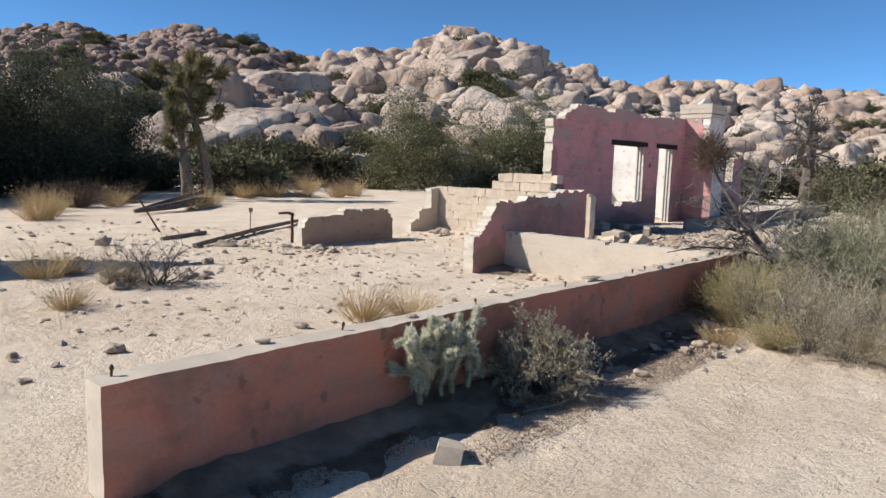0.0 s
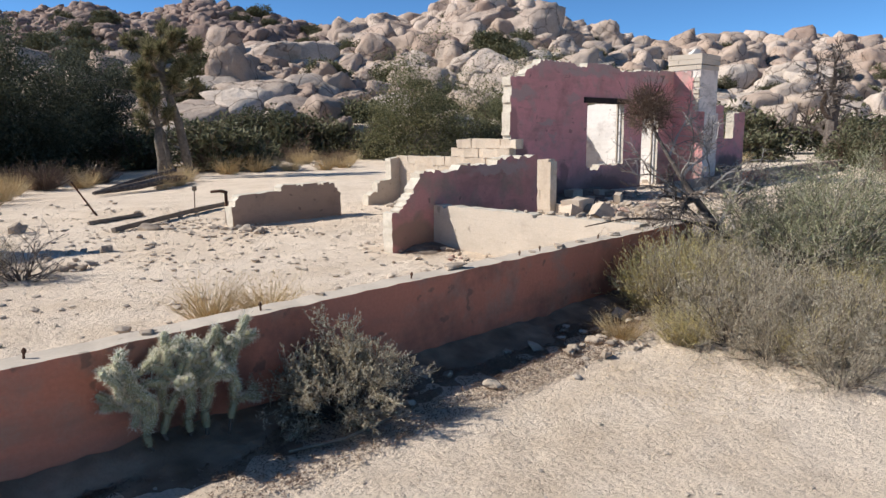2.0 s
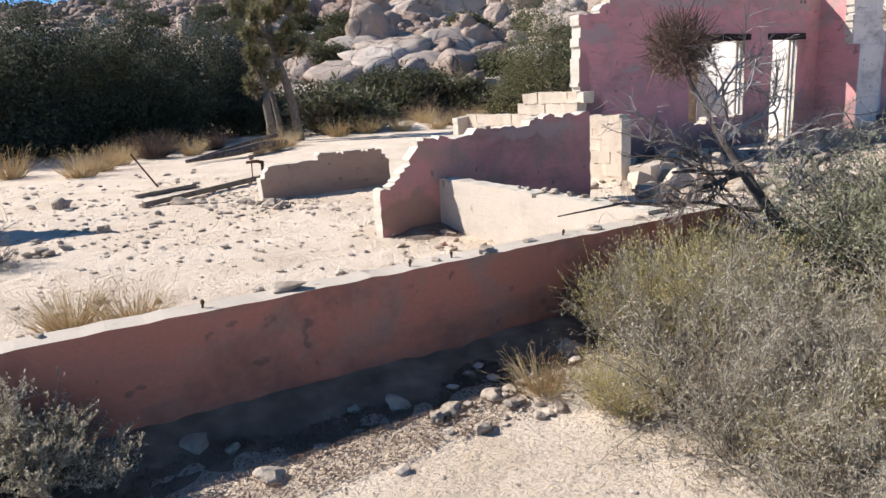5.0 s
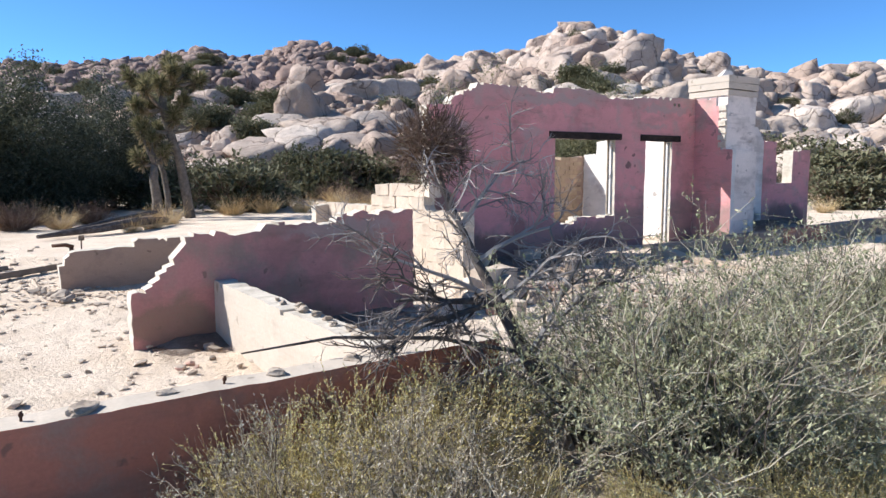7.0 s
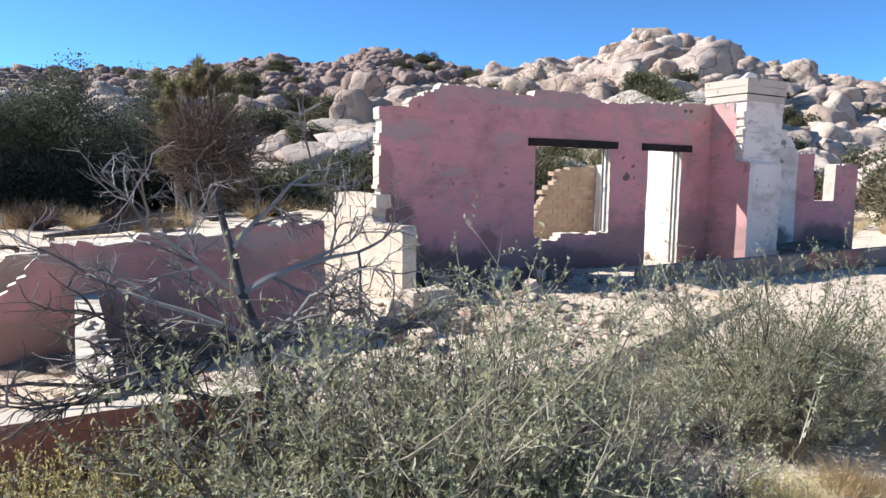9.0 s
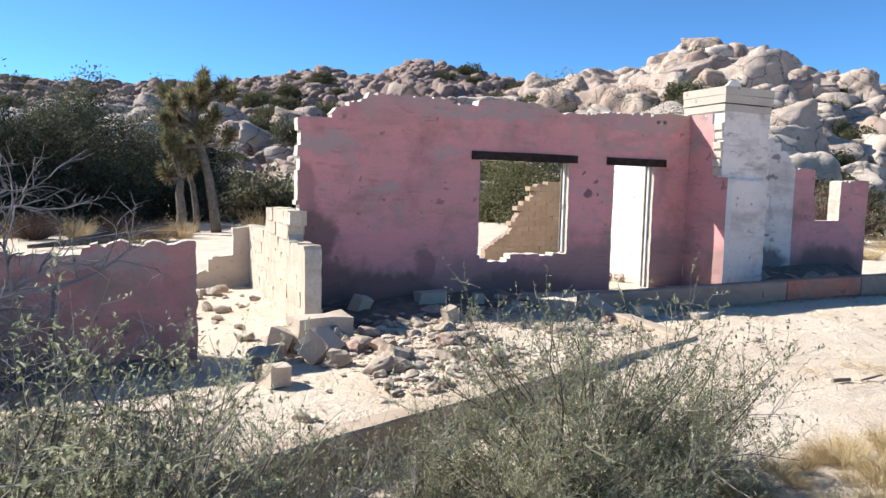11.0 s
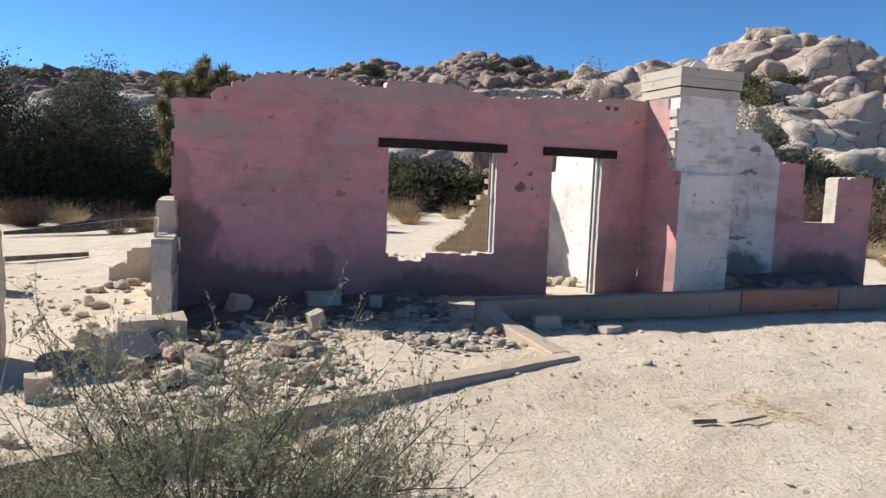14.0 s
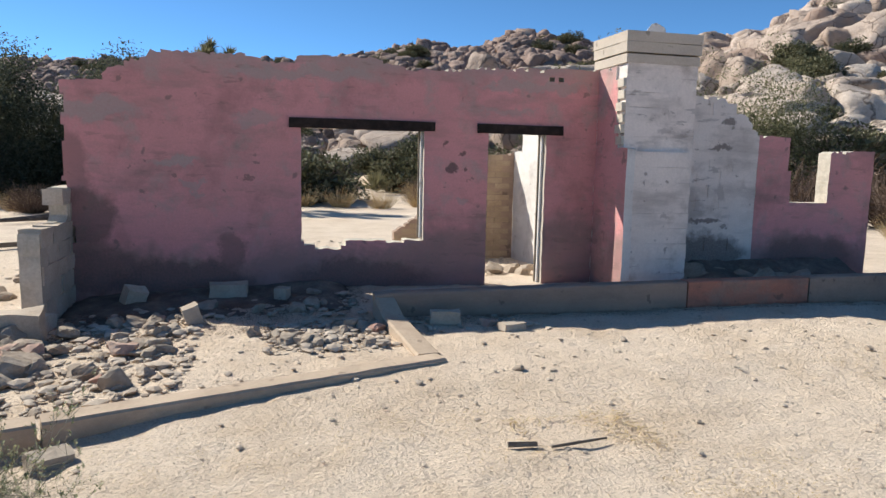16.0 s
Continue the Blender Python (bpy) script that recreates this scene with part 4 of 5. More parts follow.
scrub("grass_tuft", "dry straw-coloured bunch of desert grass", "grass tufts", [("sheaf", SHEAF)],
      [(-10.75, -3.2, 0.0, 1.1), (-10.3, -3.45, 1.0, 1.0), (-12.5, 1.5, 2.0, 1.25), (-12.1, 1.7, 0.4, 1.0), (-12.9, -0.65, 3.0, 0.85), (-11.85, 0.5, 5.0, 0.7),
       *straw_patch(44, -1.6, 0.2, -7.2, -6.2, 0.3, 0.62), *straw_patch(14, -3.2, -1.2, -7.3, -6.4, 0.3, 0.6), (-8.4, -6.15, 0.2, 0.7), (-7.6, -7.0, 2.0, 0.8),
       (-4.0, 13.2, 1.0, 1.6), (-3.3, 14.2, 2.0, 1.8), (-4.7, 12.6, 3.0, 1.3), (-8.7, 13.6, 4.0, 1.7), (-9.3, 12.0, 5.0, 1.8), (-9.9, 10.5, 0.0, 2.0), (-8.2, 15.6, 1.0, 1.8),
       (-6.3, 15.0, 2.0, 1.8), (-0.5, 16.4, 3.0, 2.0), (0.9, 16.6, 4.0, 2.1), (2.2, 16.2, 5.0, 2.0), (3.6, 15.6, 0.0, 2.0), (5.2, 16.4, 1.0, 1.8), (0.3, 19.2, 2.0, 2.4),
       (2.8, 20.5, 3.0, 2.3), (6.0, 21.0, 4.0, 2.2), (8.5, 20.5, 5.0, 2.0), (-11.5, 12.5, 0.6, 2.2), (-13.5, 11.5, 1.6, 2.2), (-15.5, 12.0, 2.6, 2.2), (-6.8, 17.3, 3.0, 2.0),
       (12.5, 4.5, 0.0, 1.5), (14.0, 3.2, 1.0, 1.6), (15.5, 5.2, 2.0, 1.7), (17.0, 3.4, 3.0, 1.6), (13.4, 6.4, 4.0, 1.6), (18.5, 5.5, 5.0, 1.8), (11.0, 2.6, 0.3, 1.2)])
FAR_SCRUB = crown_mesh("foliage", BRUSH_GREEN, 71, (1.0, 1.0, 1.0), 3000, 0.14, 70, 0.25)
FAR_TWIGS = strands_mesh("brushwood", REDTWIG, 72, 260, 1.0, 0.9, 0.009, 1.1, 2, 0.4)
scrub("desert_shrub", "rounded dark olive shrub on the sand below the boulders", "far shrubs", [("foliage", FAR_SCRUB), ("brushwood", FAR_TWIGS)],
      [(9.0, 27.5, 0.0, 2.5), (0.5, 19.0, 2.7, 2.2), (1.9, 20.2, 0.7, 1.7), (6.8, 27.8, 1.0, 2.0), (11.5, 26.8, 2.0, 2.2), (19.5, 18.6, 3.0, 1.8), (1.5, 32.0, 4.0, 2.3), (-1.0, 24.0, 5.0, 1.8), (12.5, 23.0, 0.4, 1.2),
       (31.0, 9.0, 1.4, 3.0), (34.0, 4.0, 2.4, 2.6), (36.0, 13.0, 3.4, 3.2), (27.5, 20.0, 4.4, 2.8), (30.0, 17.5, 5.4, 2.6), (24.0, 11.0, 0.9, 2.0), (20.0, 4.0, 1.9, 1.6),
       (23.0, 0.0, 2.9, 1.7), (17.5, -1.0, 3.9, 1.3), (13.5, -3.2, 4.9, 1.2), (28.0, -4.0, 5.9, 2.2), (36.0, -8.0, 0.2, 2.5), (44.0, 2.0, 1.2, 3.0), (46.0, 20.0, 2.2, 3.0)])
scrub("grey_shrub", "bare grey-brown twiggy shrub", "far twiggy shrubs", [("brushwood", FAR_TWIGS)],
      [(-8.0, 16.8, 0.0, 0.9), (-5.2, 16.9, 1.0, 0.9), (7.0, 23.0, 2.0, 1.2), (5.5, 17.5, 2.0, 0.9), (16.0, 9.5, 3.0, 2.2), (18.5, 8.0, 4.0, 2.2), (21.0, 12.0, 5.0, 2.4), (15.0, -4.5, 1.1, 1.1),
       (11.0, -4.2, 2.1, 1.0), (9.0, -4.6, 3.1, 0.9), (7.0, -5.0, 4.1, 0.7), (-7.5, 14.8, 0.5, 1.0)])


def hill_scrub():
    r = np.random.default_rng(91)
    first = None
    for _ in range(170):
        az = r.uniform(10, 100)
        foot = lerp_table(FOOT, az)
        d = foot + (128 - foot) * r.random() ** 1.3
        x, y = HUB[0] + d * math.cos(radians(az)), HUB[1] + d * math.sin(radians(az))
        m = Matrix.LocRotScale((x, y, ground_z(x, y) + 0.5), Euler((0, 0, r.uniform(0, 6))), None)
        if first is None:
            first = thing("hillside_bush", "dark olive bush growing between the boulders", "bush", m, "hillside bushes")
            part("foliage", FAR_SCRUB, first)
            first.scale = (1.6, 1.6, 1.6)
        else:
            c = copy_thing(first, m)
            k = r.uniform(1.0, 2.3)
            c.scale = (k, k, k * 0.9)


hill_scrub()


# ---- joshua trees, yucca, cholla ----
def rosette(s, centre, way, size, r, count=110, mat=0):
    for _ in range(count):
        d = r.normal(size=3)
        d /= np.linalg.norm(d)
        d = d + way * 0.75
        d /= np.linalg.norm(d)
        b = centre - way * size * r.uniform(0.0, 0.9)
        s.blade(b, b + d * size * r.uniform(0.7, 1.1), size * 0.11, mat)


def joshua(name, label, x, y, trunk_pts, arms, seed, girth):
    r = np.random.default_rng(seed)
    ob = thing(name, label, "tree", pose(x, y, ground_z(x, y) - 0.05), "joshua trees")
    s = Soup()
    pts = [np.array(p, float) for p in trunk_pts]
    s.tube(pts, [girth * (1.25 - 0.55 * k / len(pts)) for k in range(len(pts))], 9)
    part("trunk", s.mesh("trunk", [BARK], True), ob)
    for tip in arms:
        tip = np.array(tip, float)
        root = min(pts[1:], key=lambda p: np.linalg.norm(p - tip) + 0.6 * abs(p[2] + 0.6 - tip[2]))
        mid = root * 0.45 + tip * 0.55 + np.array([0, 0, -0.12])
        limb = Soup()
        limb.tube([root, mid, tip], [girth * 0.55, girth * 0.45, girth * 0.38], 7)
        arm = part("limb", limb.mesh("limb", [BARK], True), ob)
        way = (tip - mid) / np.linalg.norm(tip - mid)
        way = way + (0, 0, 0.5)
        way /= np.linalg.norm(way)
        head, old = Soup(), Soup()
        rosette(head, tip + way * 0.15, way, 0.44, r, 230)
        rosette(old, tip - way * 0.25, -way, 0.36, r, 110)
        part("leaf_rosette", head.mesh("leaf_rosette", [YUCCA]), arm)
        part("dead_leaf_skirt", old.mesh("dead_leaf_skirt", [THATCH]), arm, "brown hanging dead leaves")


def crown_tips(n, centre, half, seed):
    """Ends of limbs spread evenly through an oval crown."""
    r = np.random.default_rng(seed)
    tips = []
    while len(tips) < n:
        p = r.uniform(-1, 1, 3)
        if 0.3 < np.linalg.norm(p) < 1 and all(np.linalg.norm((p - q)) > 0.42 for q in tips):
            tips.append(p)
    return [tuple(np.array(centre) + p * np.array(half)) for p in tips]


joshua("joshua_tree", "tall joshua tree with a leaning trunk and spiky green heads", -2.0, 16.5,
       [(0, 0, 0), (-0.1, 0.08, 1.0), (-0.25, 0.16, 2.1), (-0.5, 0.26, 3.1), (-0.68, 0.34, 3.9), (-0.65, 0.38, 4.8)],
       crown_tips(17, (-0.72, 0.4, 4.3), (1.5, 1.3, 1.5), 15), 5, 0.15)
joshua("joshua_tree", "young joshua tree with a short shaggy trunk", -3.2, 16.2, [(0, 0, 0), (0.02, 0.0, 0.8), (-0.05, 0.02, 1.5), (0.0, 0, 2.0)],
       [(-0.45, 0.3, 2.2), (0.3, -0.1, 2.45), (-0.05, 0.1, 2.9), (-0.3, 0.3, 3.2)], 6, 0.15)
joshua("joshua_tree", "thin young joshua tree beside the others", -2.65, 16.9, [(0, 0, 0), (0.0, 0.0, 0.8), (-0.1, 0.05, 1.7), (-0.3, 0.2, 2.4)],
       [(-0.5, 0.4, 2.9), (-0.2, 0.2, 3.2)], 8, 0.1)


def yucca():
    r = np.random.default_rng(3)
    ob = thing("yucca", "round green yucca with stiff pointed leaves", "plant", place(4.75, 25.1))
    for k in range(90):
        a, e = r.uniform(0, math.tau), r.uniform(0.1, 1.45)
        d = np.array([math.cos(a) * math.cos(e), math.sin(a) * math.cos(e), math.sin(e)])
        s = Soup()
        s.blade((0, 0, 0.25), np.array([0, 0, 0.25]) + d * r.uniform(0.9, 1.25), 0.09)
        part("leaf", s.mesh("leaf", [YUCCA]), ob)


yucca()


def cholla():
    """Dark stalks that branch into chains of short fat joints, each under a coat of pale spines."""
    r = np.random.default_rng(17)
    ob = thing("cholla_cactus", "silver-spined cholla cactus beside the low wall", "cactus", place(-12.0, -5.56, 0.0, 1.22))

    def joint(p, way, level, mat):
        way = way / np.linalg.norm(way)
        length, rad = r.uniform(0.07, 0.105), r.uniform(0.016, 0.021)
        tip = p + way * length
        s = Soup()
        if not level:
            rad *= 0.45
        s.tube([p, p + way * length * 0.3, p + way * length * 0.8, tip], [rad * 0.7, rad, rad, rad * 0.5], 7, 2 if level else 3)
        for _ in range(210 if level else 12):
            q = r.normal(size=3)
            q -= way * (q @ way) * 0.6
            q /= np.linalg.norm(q)
            b = p + way * length * (0.05 + 0.95 * r.random()) + q * rad * 0.8
            s.blade(b, b + (q + way * 0.3) * r.uniform(0.012, 0.027), 0.004, mat)
        part("joint", s.mesh("joint", [CHOLLA, THATCH, CACTUS, DEAD_WOOD]), ob)
        if level >= 6 or tip[2] > 0.56 or abs(tip[0]) > 0.34:
            return
        for k in range(1 if level == 0 or r.random() < 0.35 else 2):
            w = way * 0.7 + r.normal(size=3) * 0.55 + (0, 0, 1.0 if tip[2] < 0.16 else 0.45 if tip[2] < 0.4 else 0.1)
            w[1] = w[1] * 0.6 - (0.2 if tip[1] > 0.05 else -0.2 if tip[1] < -0.15 else 0.0)
            joint(tip - way * 0.01, w, level + 1, 0 if level else 1)

    for k in range(5):
        x = -0.26 + 0.13 * k
        joint(np.array([x * 0.6, r.uniform(-0.06, 0.04), 0.03]), np.array([x * 2.2 + r.normal() * 0.2, r.normal() * 0.2, 1.0]), 0, 1)


cholla()


# ---- bare tree with a ball of twigs ----
def bare_tree():
    r = np.random.default_rng(29)
    ob = thing("bare_tree", "leafless crooked desert tree with a dense twig ball", "tree", pose(0, 0, 0))
    trunk = [(-5.36, -6.02, -0.32), (-5.43, -5.92, -0.06), (-5.62, -5.72, 0.26), (-5.64, -5.45, 0.6), (-5.7, -5.28, 0.86), (-5.72, -5.12, 1.1), (-5.76, -4.97, 1.36), (-5.78, -4.87, 1.58)]
    s = Soup()
    s.tube(trunk, [0.07, 0.06, 0.053, 0.045, 0.032, 0.024, 0.019, 0.015], 8)
    part("trunk", s.mesh("trunk", [DEAD_WOOD], True), ob)

    def limb(p, way, length, rad, depth, keep):
        p, way = np.array(p, float), np.array(way, float)
        way /= np.linalg.norm(way)
        pts = [p]
        for _ in range(4):
            way = way + r.normal(size=3) * 0.2
            way /= np.linalg.norm(way)
            p = p + way * length / 4
            pts.append(p)
        keep.tube(pts, [rad, rad * 0.85, rad * 0.7, rad * 0.55, rad * 0.4], 5 if depth == 0 else 3)
        if depth < 3:
            for _ in range(6):
                w = way + r.normal(size=3) * 0.6
                limb(pts[r.integers(1, 5)], w, length * r.uniform(0.4, 0.65), rad * 0.5, depth + 1, keep)

    for root, way, length, rad in ((3, (-0.9, 0.1, 0.15), 0.8, 0.03), (3, (-1.0, -0.2, -0.05), 0.9, 0.026), (4, (0.7, 0.1, 0.7), 0.75, 0.024), (2, (0.5, -0.3, 0.8), 0.7, 0.024),
                                   (3, (-0.6, 0.5, 0.3), 0.8, 0.022), (5, (0.8, 0.0, 0.6), 0.7, 0.018), (4, (-0.7, -0.5, 0.4), 0.75, 0.02), (1, (0.8, 0.2, 0.6), 0.8, 0.022),
                                   (3, (0.2, -0.7, 0.6), 0.6, 0.02), (1, (-0.9, -0.1, 0.1), 1.2, 0.022), (2, (-0.9, 0.2, 0.0), 1.3, 0.02), (2, (0.9, -0.1, 0.4), 0.8, 0.022)):
        k = Soup()
        limb(trunk[root], way, length, rad, 0, k)
        part("limb", k.mesh("limb", [DEAD_WOOD if rad > 0.025 else GREYTWIG]), ob)
    k = Soup()
    k.tube([(-5.58, -5.7, 0.28), (-6.1, -5.4, 0.4), (-6.75, -5.15, 0.45), (-7.3, -5.0, 0.4)], [0.018, 0.016, 0.012, 0.006], 4)
    part("limb", k.mesh("limb", [DEAD_WOOD]), ob)
    ball = Soup()
    c = np.array([-5.78, -4.85, 1.70])
    for _ in range(1500):
        d = r.normal(size=3)
        d /= np.linalg.norm(d)
        a = c + d * 0.26 * r.random() ** 0.5 + (0, 0, -0.04)
        e = a + (d * 0.55 + r.normal(size=3) * 0.5 + (0, 0, 0.25)) * r.uniform(0.08, 0.17)
        m = (a + e) / 2 + r.normal(size=3) * 0.02
        ball.tube([a, m, e], [0.0032, 0.0028, 0.0014], 3)
    part("twig_ball", ball.mesh("twig_ball", [REDTWIG]), ob, "dense ball of red-brown twigs")


bare_tree()


def far_dead_tree():
    me, ends = limbs_mesh("trunk", DEAD_WOOD, 57, 4.6, 0.26, 5, 1.35, 0.1, 3)
    ob = thing("dead_tree", "dark leafless desert tree far behind the ruin", "tree", place(30.3, 3.6, 0.0, 1.75))
    part("trunk", me, ob)


far_dead_tree()


# ---- lintels, frames, kerbs ----
def lintel(label, x0, x1, z, h, seed):
    me = box_mesh("lintel", (x1 - x0, 0.18, h), TIMBER, 0.01, seed, 0.012)
    ob = new("lintel", me)
    ob.matrix_basis = pose((x0 + x1) / 2, 0.055, z)
    tagged(ob, label, "beam", "lintels")


lintel("charred timber lintel over the window", 0.0, 1.9, 2.055, 0.125, 1)
lintel("charred timber lintel over the doorway", 2.49, 3.73, 2.055, 0.125, 2)


def frame_post(label, x, z0, z1):
    ob = thing("frame_post", label, "frame", pose(x, 0.13, z0))
    part("board", box_mesh("board", (0.03, 0.1, z1 - z0), WHITE, 0.004), ob)
    part("stop", box_mesh("stop", (0.02, 0.03, z1 - z0), OLD_WOOD, 0.003), ob, "dark wooden strip", at=pose(-0.025, 0.02, 0))


frame_post("old white window frame board in the opening", 1.742, 0.62, 2.055)
frame_post("old door frame board in the doorway", 3.47, -0.03, 2.055)


def kerb(name, label, pts, width, depth, mat):
    """A low cement kerb along a line of (x, y, top), with worn edges."""
    s = Soup()
    for (x0, y0, z0), (x1, y1, z1) in zip(pts, pts[1:]):
        a, b = np.array([x0, y0]), np.array([x1, y1])
        d = (b - a) / np.linalg.norm(b - a)
        nrm = np.array([-d[1], d[0]]) * width / 2
        n = max(2, int(np.linalg.norm(b - a) / 0.14))
        rows = []
        for k in range(n + 1):
            t = k / n
            p, z = a + (b - a) * t, z0 + (z1 - z0) * t
            j = 0.012 * nz(p[0] * 4, p[1] * 4, 2.0)
            e = 0.018 + 0.012 * nz(p[0] * 6, p[1] * 6, 7.0)
            prof = [(-1, -depth, 0), (-1, -e, 0), (-1 + 0.16, j * 0.4, 0), (1 - 0.16, j * 0.4, 0), (1, -e, 0), (1, -depth, 0)]
            rows.append([(p[0] + nrm[0] * u, p[1] + nrm[1] * u, z + v + (0.006 * nz(p[0] * 9, u, 1.0))) for u, v, _ in prof])
        m = 6
        f = [(i * m + k, (i + 1) * m + k, (i + 1) * m + k + 1, i * m + k + 1) for i in range(n) for k in range(m - 1)]
        f += [tuple(range(m)), tuple(n * m + k for k in range(m - 1, -1, -1))]
        s.add(np.array(rows), f)
    return tagged(new(name, s.mesh(name, [mat])), label, "kerb", kind="structure")


kerb("kerb_slanting", "low weathered cement kerb running slantwise", [(-4.55, -5.42, 0.03), (-1.66, -4.4, 0.03)], 0.2, 0.45, KERB)
kerb("kerb_slanting_end", "low weathered cement kerb past a crack", [(-1.635, -4.39, 0.035), (1.2, -3.36, 0.0)], 0.2, 0.45, KERB)
kerb("kerb_return", "short sloping cement kerb", [(1.11, -3.3, 0.004), (0.98, -2.2, 0.1), (0.95, -1.7, 0.235)], 0.22, 0.5, KERB)
kerb("kerb_porch", "low worn grey-pink cement kerb in front of the house", [(0.85, -1.72, 0.24), (3.0, -1.74, 0.275), (4.62, -1.745, 0.29)], 0.2, 0.6, DARK_CEMENT)
kerb("kerb_porch_red", "low red painted cement kerb in front of the house", [(4.64, -1.745, 0.292), (6.35, -1.75, 0.305)], 0.2, 0.6, RED)
kerb("kerb_porch_end", "low grey cement kerb in front of the house", [(6.37, -1.75, 0.308), (9.5, -1.75, 0.33), (13.5, -1.75, 0.33)], 0.2, 0.6, DARK_CEMENT)


# ---- pieces: block wall, brick wall ----
def course_wall(name, label, start, along, length, base, top, size, mats, piece, seed, gap=0.008, core_mats=None, inset=0.008):
    """A core with single blocks laid in courses on it, each a piece of its own."""
    r = np.random.default_rng(seed)
    ax = np.array([along[0], along[1], 0.0])
    out = np.array([-ax[1], ax[0], 0.0])
    core = ruin(name, label, (start[0] + out[0] * inset, start[1] + out[1] * inset), along, length, size[1] - 2 * inset, base,
                [(u, h - 0.03) for u, h in top], core_mats or mats, jag=0.01)
    shapes = [box_mesh(piece, (size[0] - gap, size[1] + 0.006, size[2] - gap), mats[0], 0.012, k, 0.03 if size[0] > 0.405 else 0.008) for k in range(6)]
    turn = math.atan2(ax[1], ax[0])
    row, z = 0, base
    while z < max(h for _, h in top):
        u = (0.5 if row % 2 else 0.0) * size[0] - size[0] / 2
        while u < length + 0.01:
            c = u + size[0] / 2
            if size[0] * 0.2 < c < length - size[0] * 0.35 and lerp_table(top, min(c, length)) > z + size[2] * 0.7:
                ob = new(piece, shapes[r.integers(len(shapes))])
                ob.parent = core
                p = np.array([start[0], start[1], z]) + ax * c + out * (size[1] / 2 + r.normal() * 0.004)
                ob.matrix_basis = pose(*p, 0, 0, math.degrees(turn) + r.normal() * 0.5)
            u += size[0]
        z += size[2]
        row += 1
    return core


course_wall("wall_blocks", "broken cream wall of large cement blocks", (-2.77, 3.4), (0, -1), 4.55, -0.3,
            [(0, 0.85), (0.8, 0.9), (2.0, 0.92), (2.1, 1.28), (3.5, 1.3), (3.55, 0.88), (4.55, 0.88)], (0.41, 0.22, 0.197), [BLOCK, BLOCK, BROKEN], "block", 4)
course_wall("wall_bricks", "broken stepped wall of brown adobe bricks", (1.9, 3.1), (1, 0), 2.25, -0.3,
            [(0, 0.4), (0.3, 0.6), (0.55, 0.75), (0.8, 1.2), (1.05, 1.45), (1.2, 1.75), (2.25, 1.85)], (0.29, 0.2, 0.105), [BRICK, BRICK, BRICK], "brick", 5, 0.015, [DARK_CEMENT] * 3)
course_wall("wall_white", "whitewashed block wall with a stepped broken top beside the chimney", (5.3, 0.0), (1, 0), 1.63, -0.2,
            [(0, 2.85), (0.2, 2.85), (0.22, 2.72), (1.05, 2.70), (1.07, 2.55), (1.4, 2.45), (1.63, 2.15)], (0.4, 0.24, 0.2), [WORN_WHITE, WORN_WHITE, BROKEN], "block", 6, 0.004, None, 0.003)


# ---- fallen blocks, stones and pebbles ----
STONES = [rock_mesh("stone", RUBBLE, 300 + k, 0.42, 0.8, 3, 0.8, 9, False) for k in range(10)]
PINKSTONES = [rock_mesh("stone", RUBBLE_PINK, 330 + k, 0.42, 0.7, 3, 0.8, 8, False) for k in range(3)]
FALLEN = [box_mesh("fallen_block", (0.4, 0.22, 0.2), BLOCK, 0.01, k, 0.03) for k in range(4)]


def stone(x, y, size, r, mesh=None, label="rough pale rubble stone on the sand", tilt=0.4):
    ob = new("stone", mesh or STONES[r.integers(len(STONES))])
    k = Vector((size * r.uniform(0.85, 1.4), size * r.uniform(0.8, 1.2), size * r.uniform(0.6, 0.9)))
    ob.matrix_basis = Matrix.LocRotScale((x, y, ground_z(x, y) + k.z * 0.45), Euler((r.uniform(-tilt, tilt), r.uniform(-tilt, tilt), r.uniform(0, 6.28))), k)
    tagged(ob, label, "stone", "rubble stones")


def fallen(x, y, z, rx, ry, rz, sx=1.0, sy=1.0, sz=1.0, k=0, label="fallen cement block lying among the rubble"):
    ob = new("fallen_block", FALLEN[k % 4])
    ob.matrix_basis = pose(x, y, ground_z(x, y) + z, rx, ry, rz) @ Matrix.Diagonal((sx, sy, sz, 1))
    tagged(ob, label, "block", "fallen blocks")


fallen(-2.72, -1.75, -0.02, 0, 0, 8, 1.7, 1.7, 1.75, 0)
fallen(-2.95, -2.35, 0.02, 38, 10, 50, 1.15, 1.3, 1.3, 1)
fallen(-3.25, -1.95, 0.0, 20, 10, 70, 0.9, 1.1, 1.3, 2)
fallen(-3.45, -3.1, 0.0, 0, 0, 12, 0.5, 0.9, 0.95, 3)
fallen(-2.55, -1.35, 0.0, 0, 0, 80, 0.8, 1.0, 0.9, 0)
fallen(-1.1, -1.62, 0.05, 5, 70, 20, 0.65, 0.6, 0.8, 1)
fallen(-0.75, -0.3, 0.0, 0, 0, 4, 1.1, 1.0, 1.05, 2)
fallen(-1.85, -0.35, 0.0, 20, 10, 30, 0.6, 0.8, 1.2, 3)
fallen(1.55, -2.15, 0.0, 0, 0, -12, 0.8, 0.7, 0.7, 0)
fallen(2.15, -2.55, 0.0, 0, 0, 15, 0.65, 0.6, 0.35, 1)
fallen(-1.5, -4.75, -0.02, 10, 5, 40, 0.6, 0.6, 0.5, 2)
fallen(-12.55, -6.1, -0.03, 12, 8, 40, 0.5, 0.7, 0.6, 3, "pale stone block half in the shade of the wall")
fallen(-0.1, -0.55, 0.0, 0, 0, 70, 0.5, 0.7, 0.7, 1)


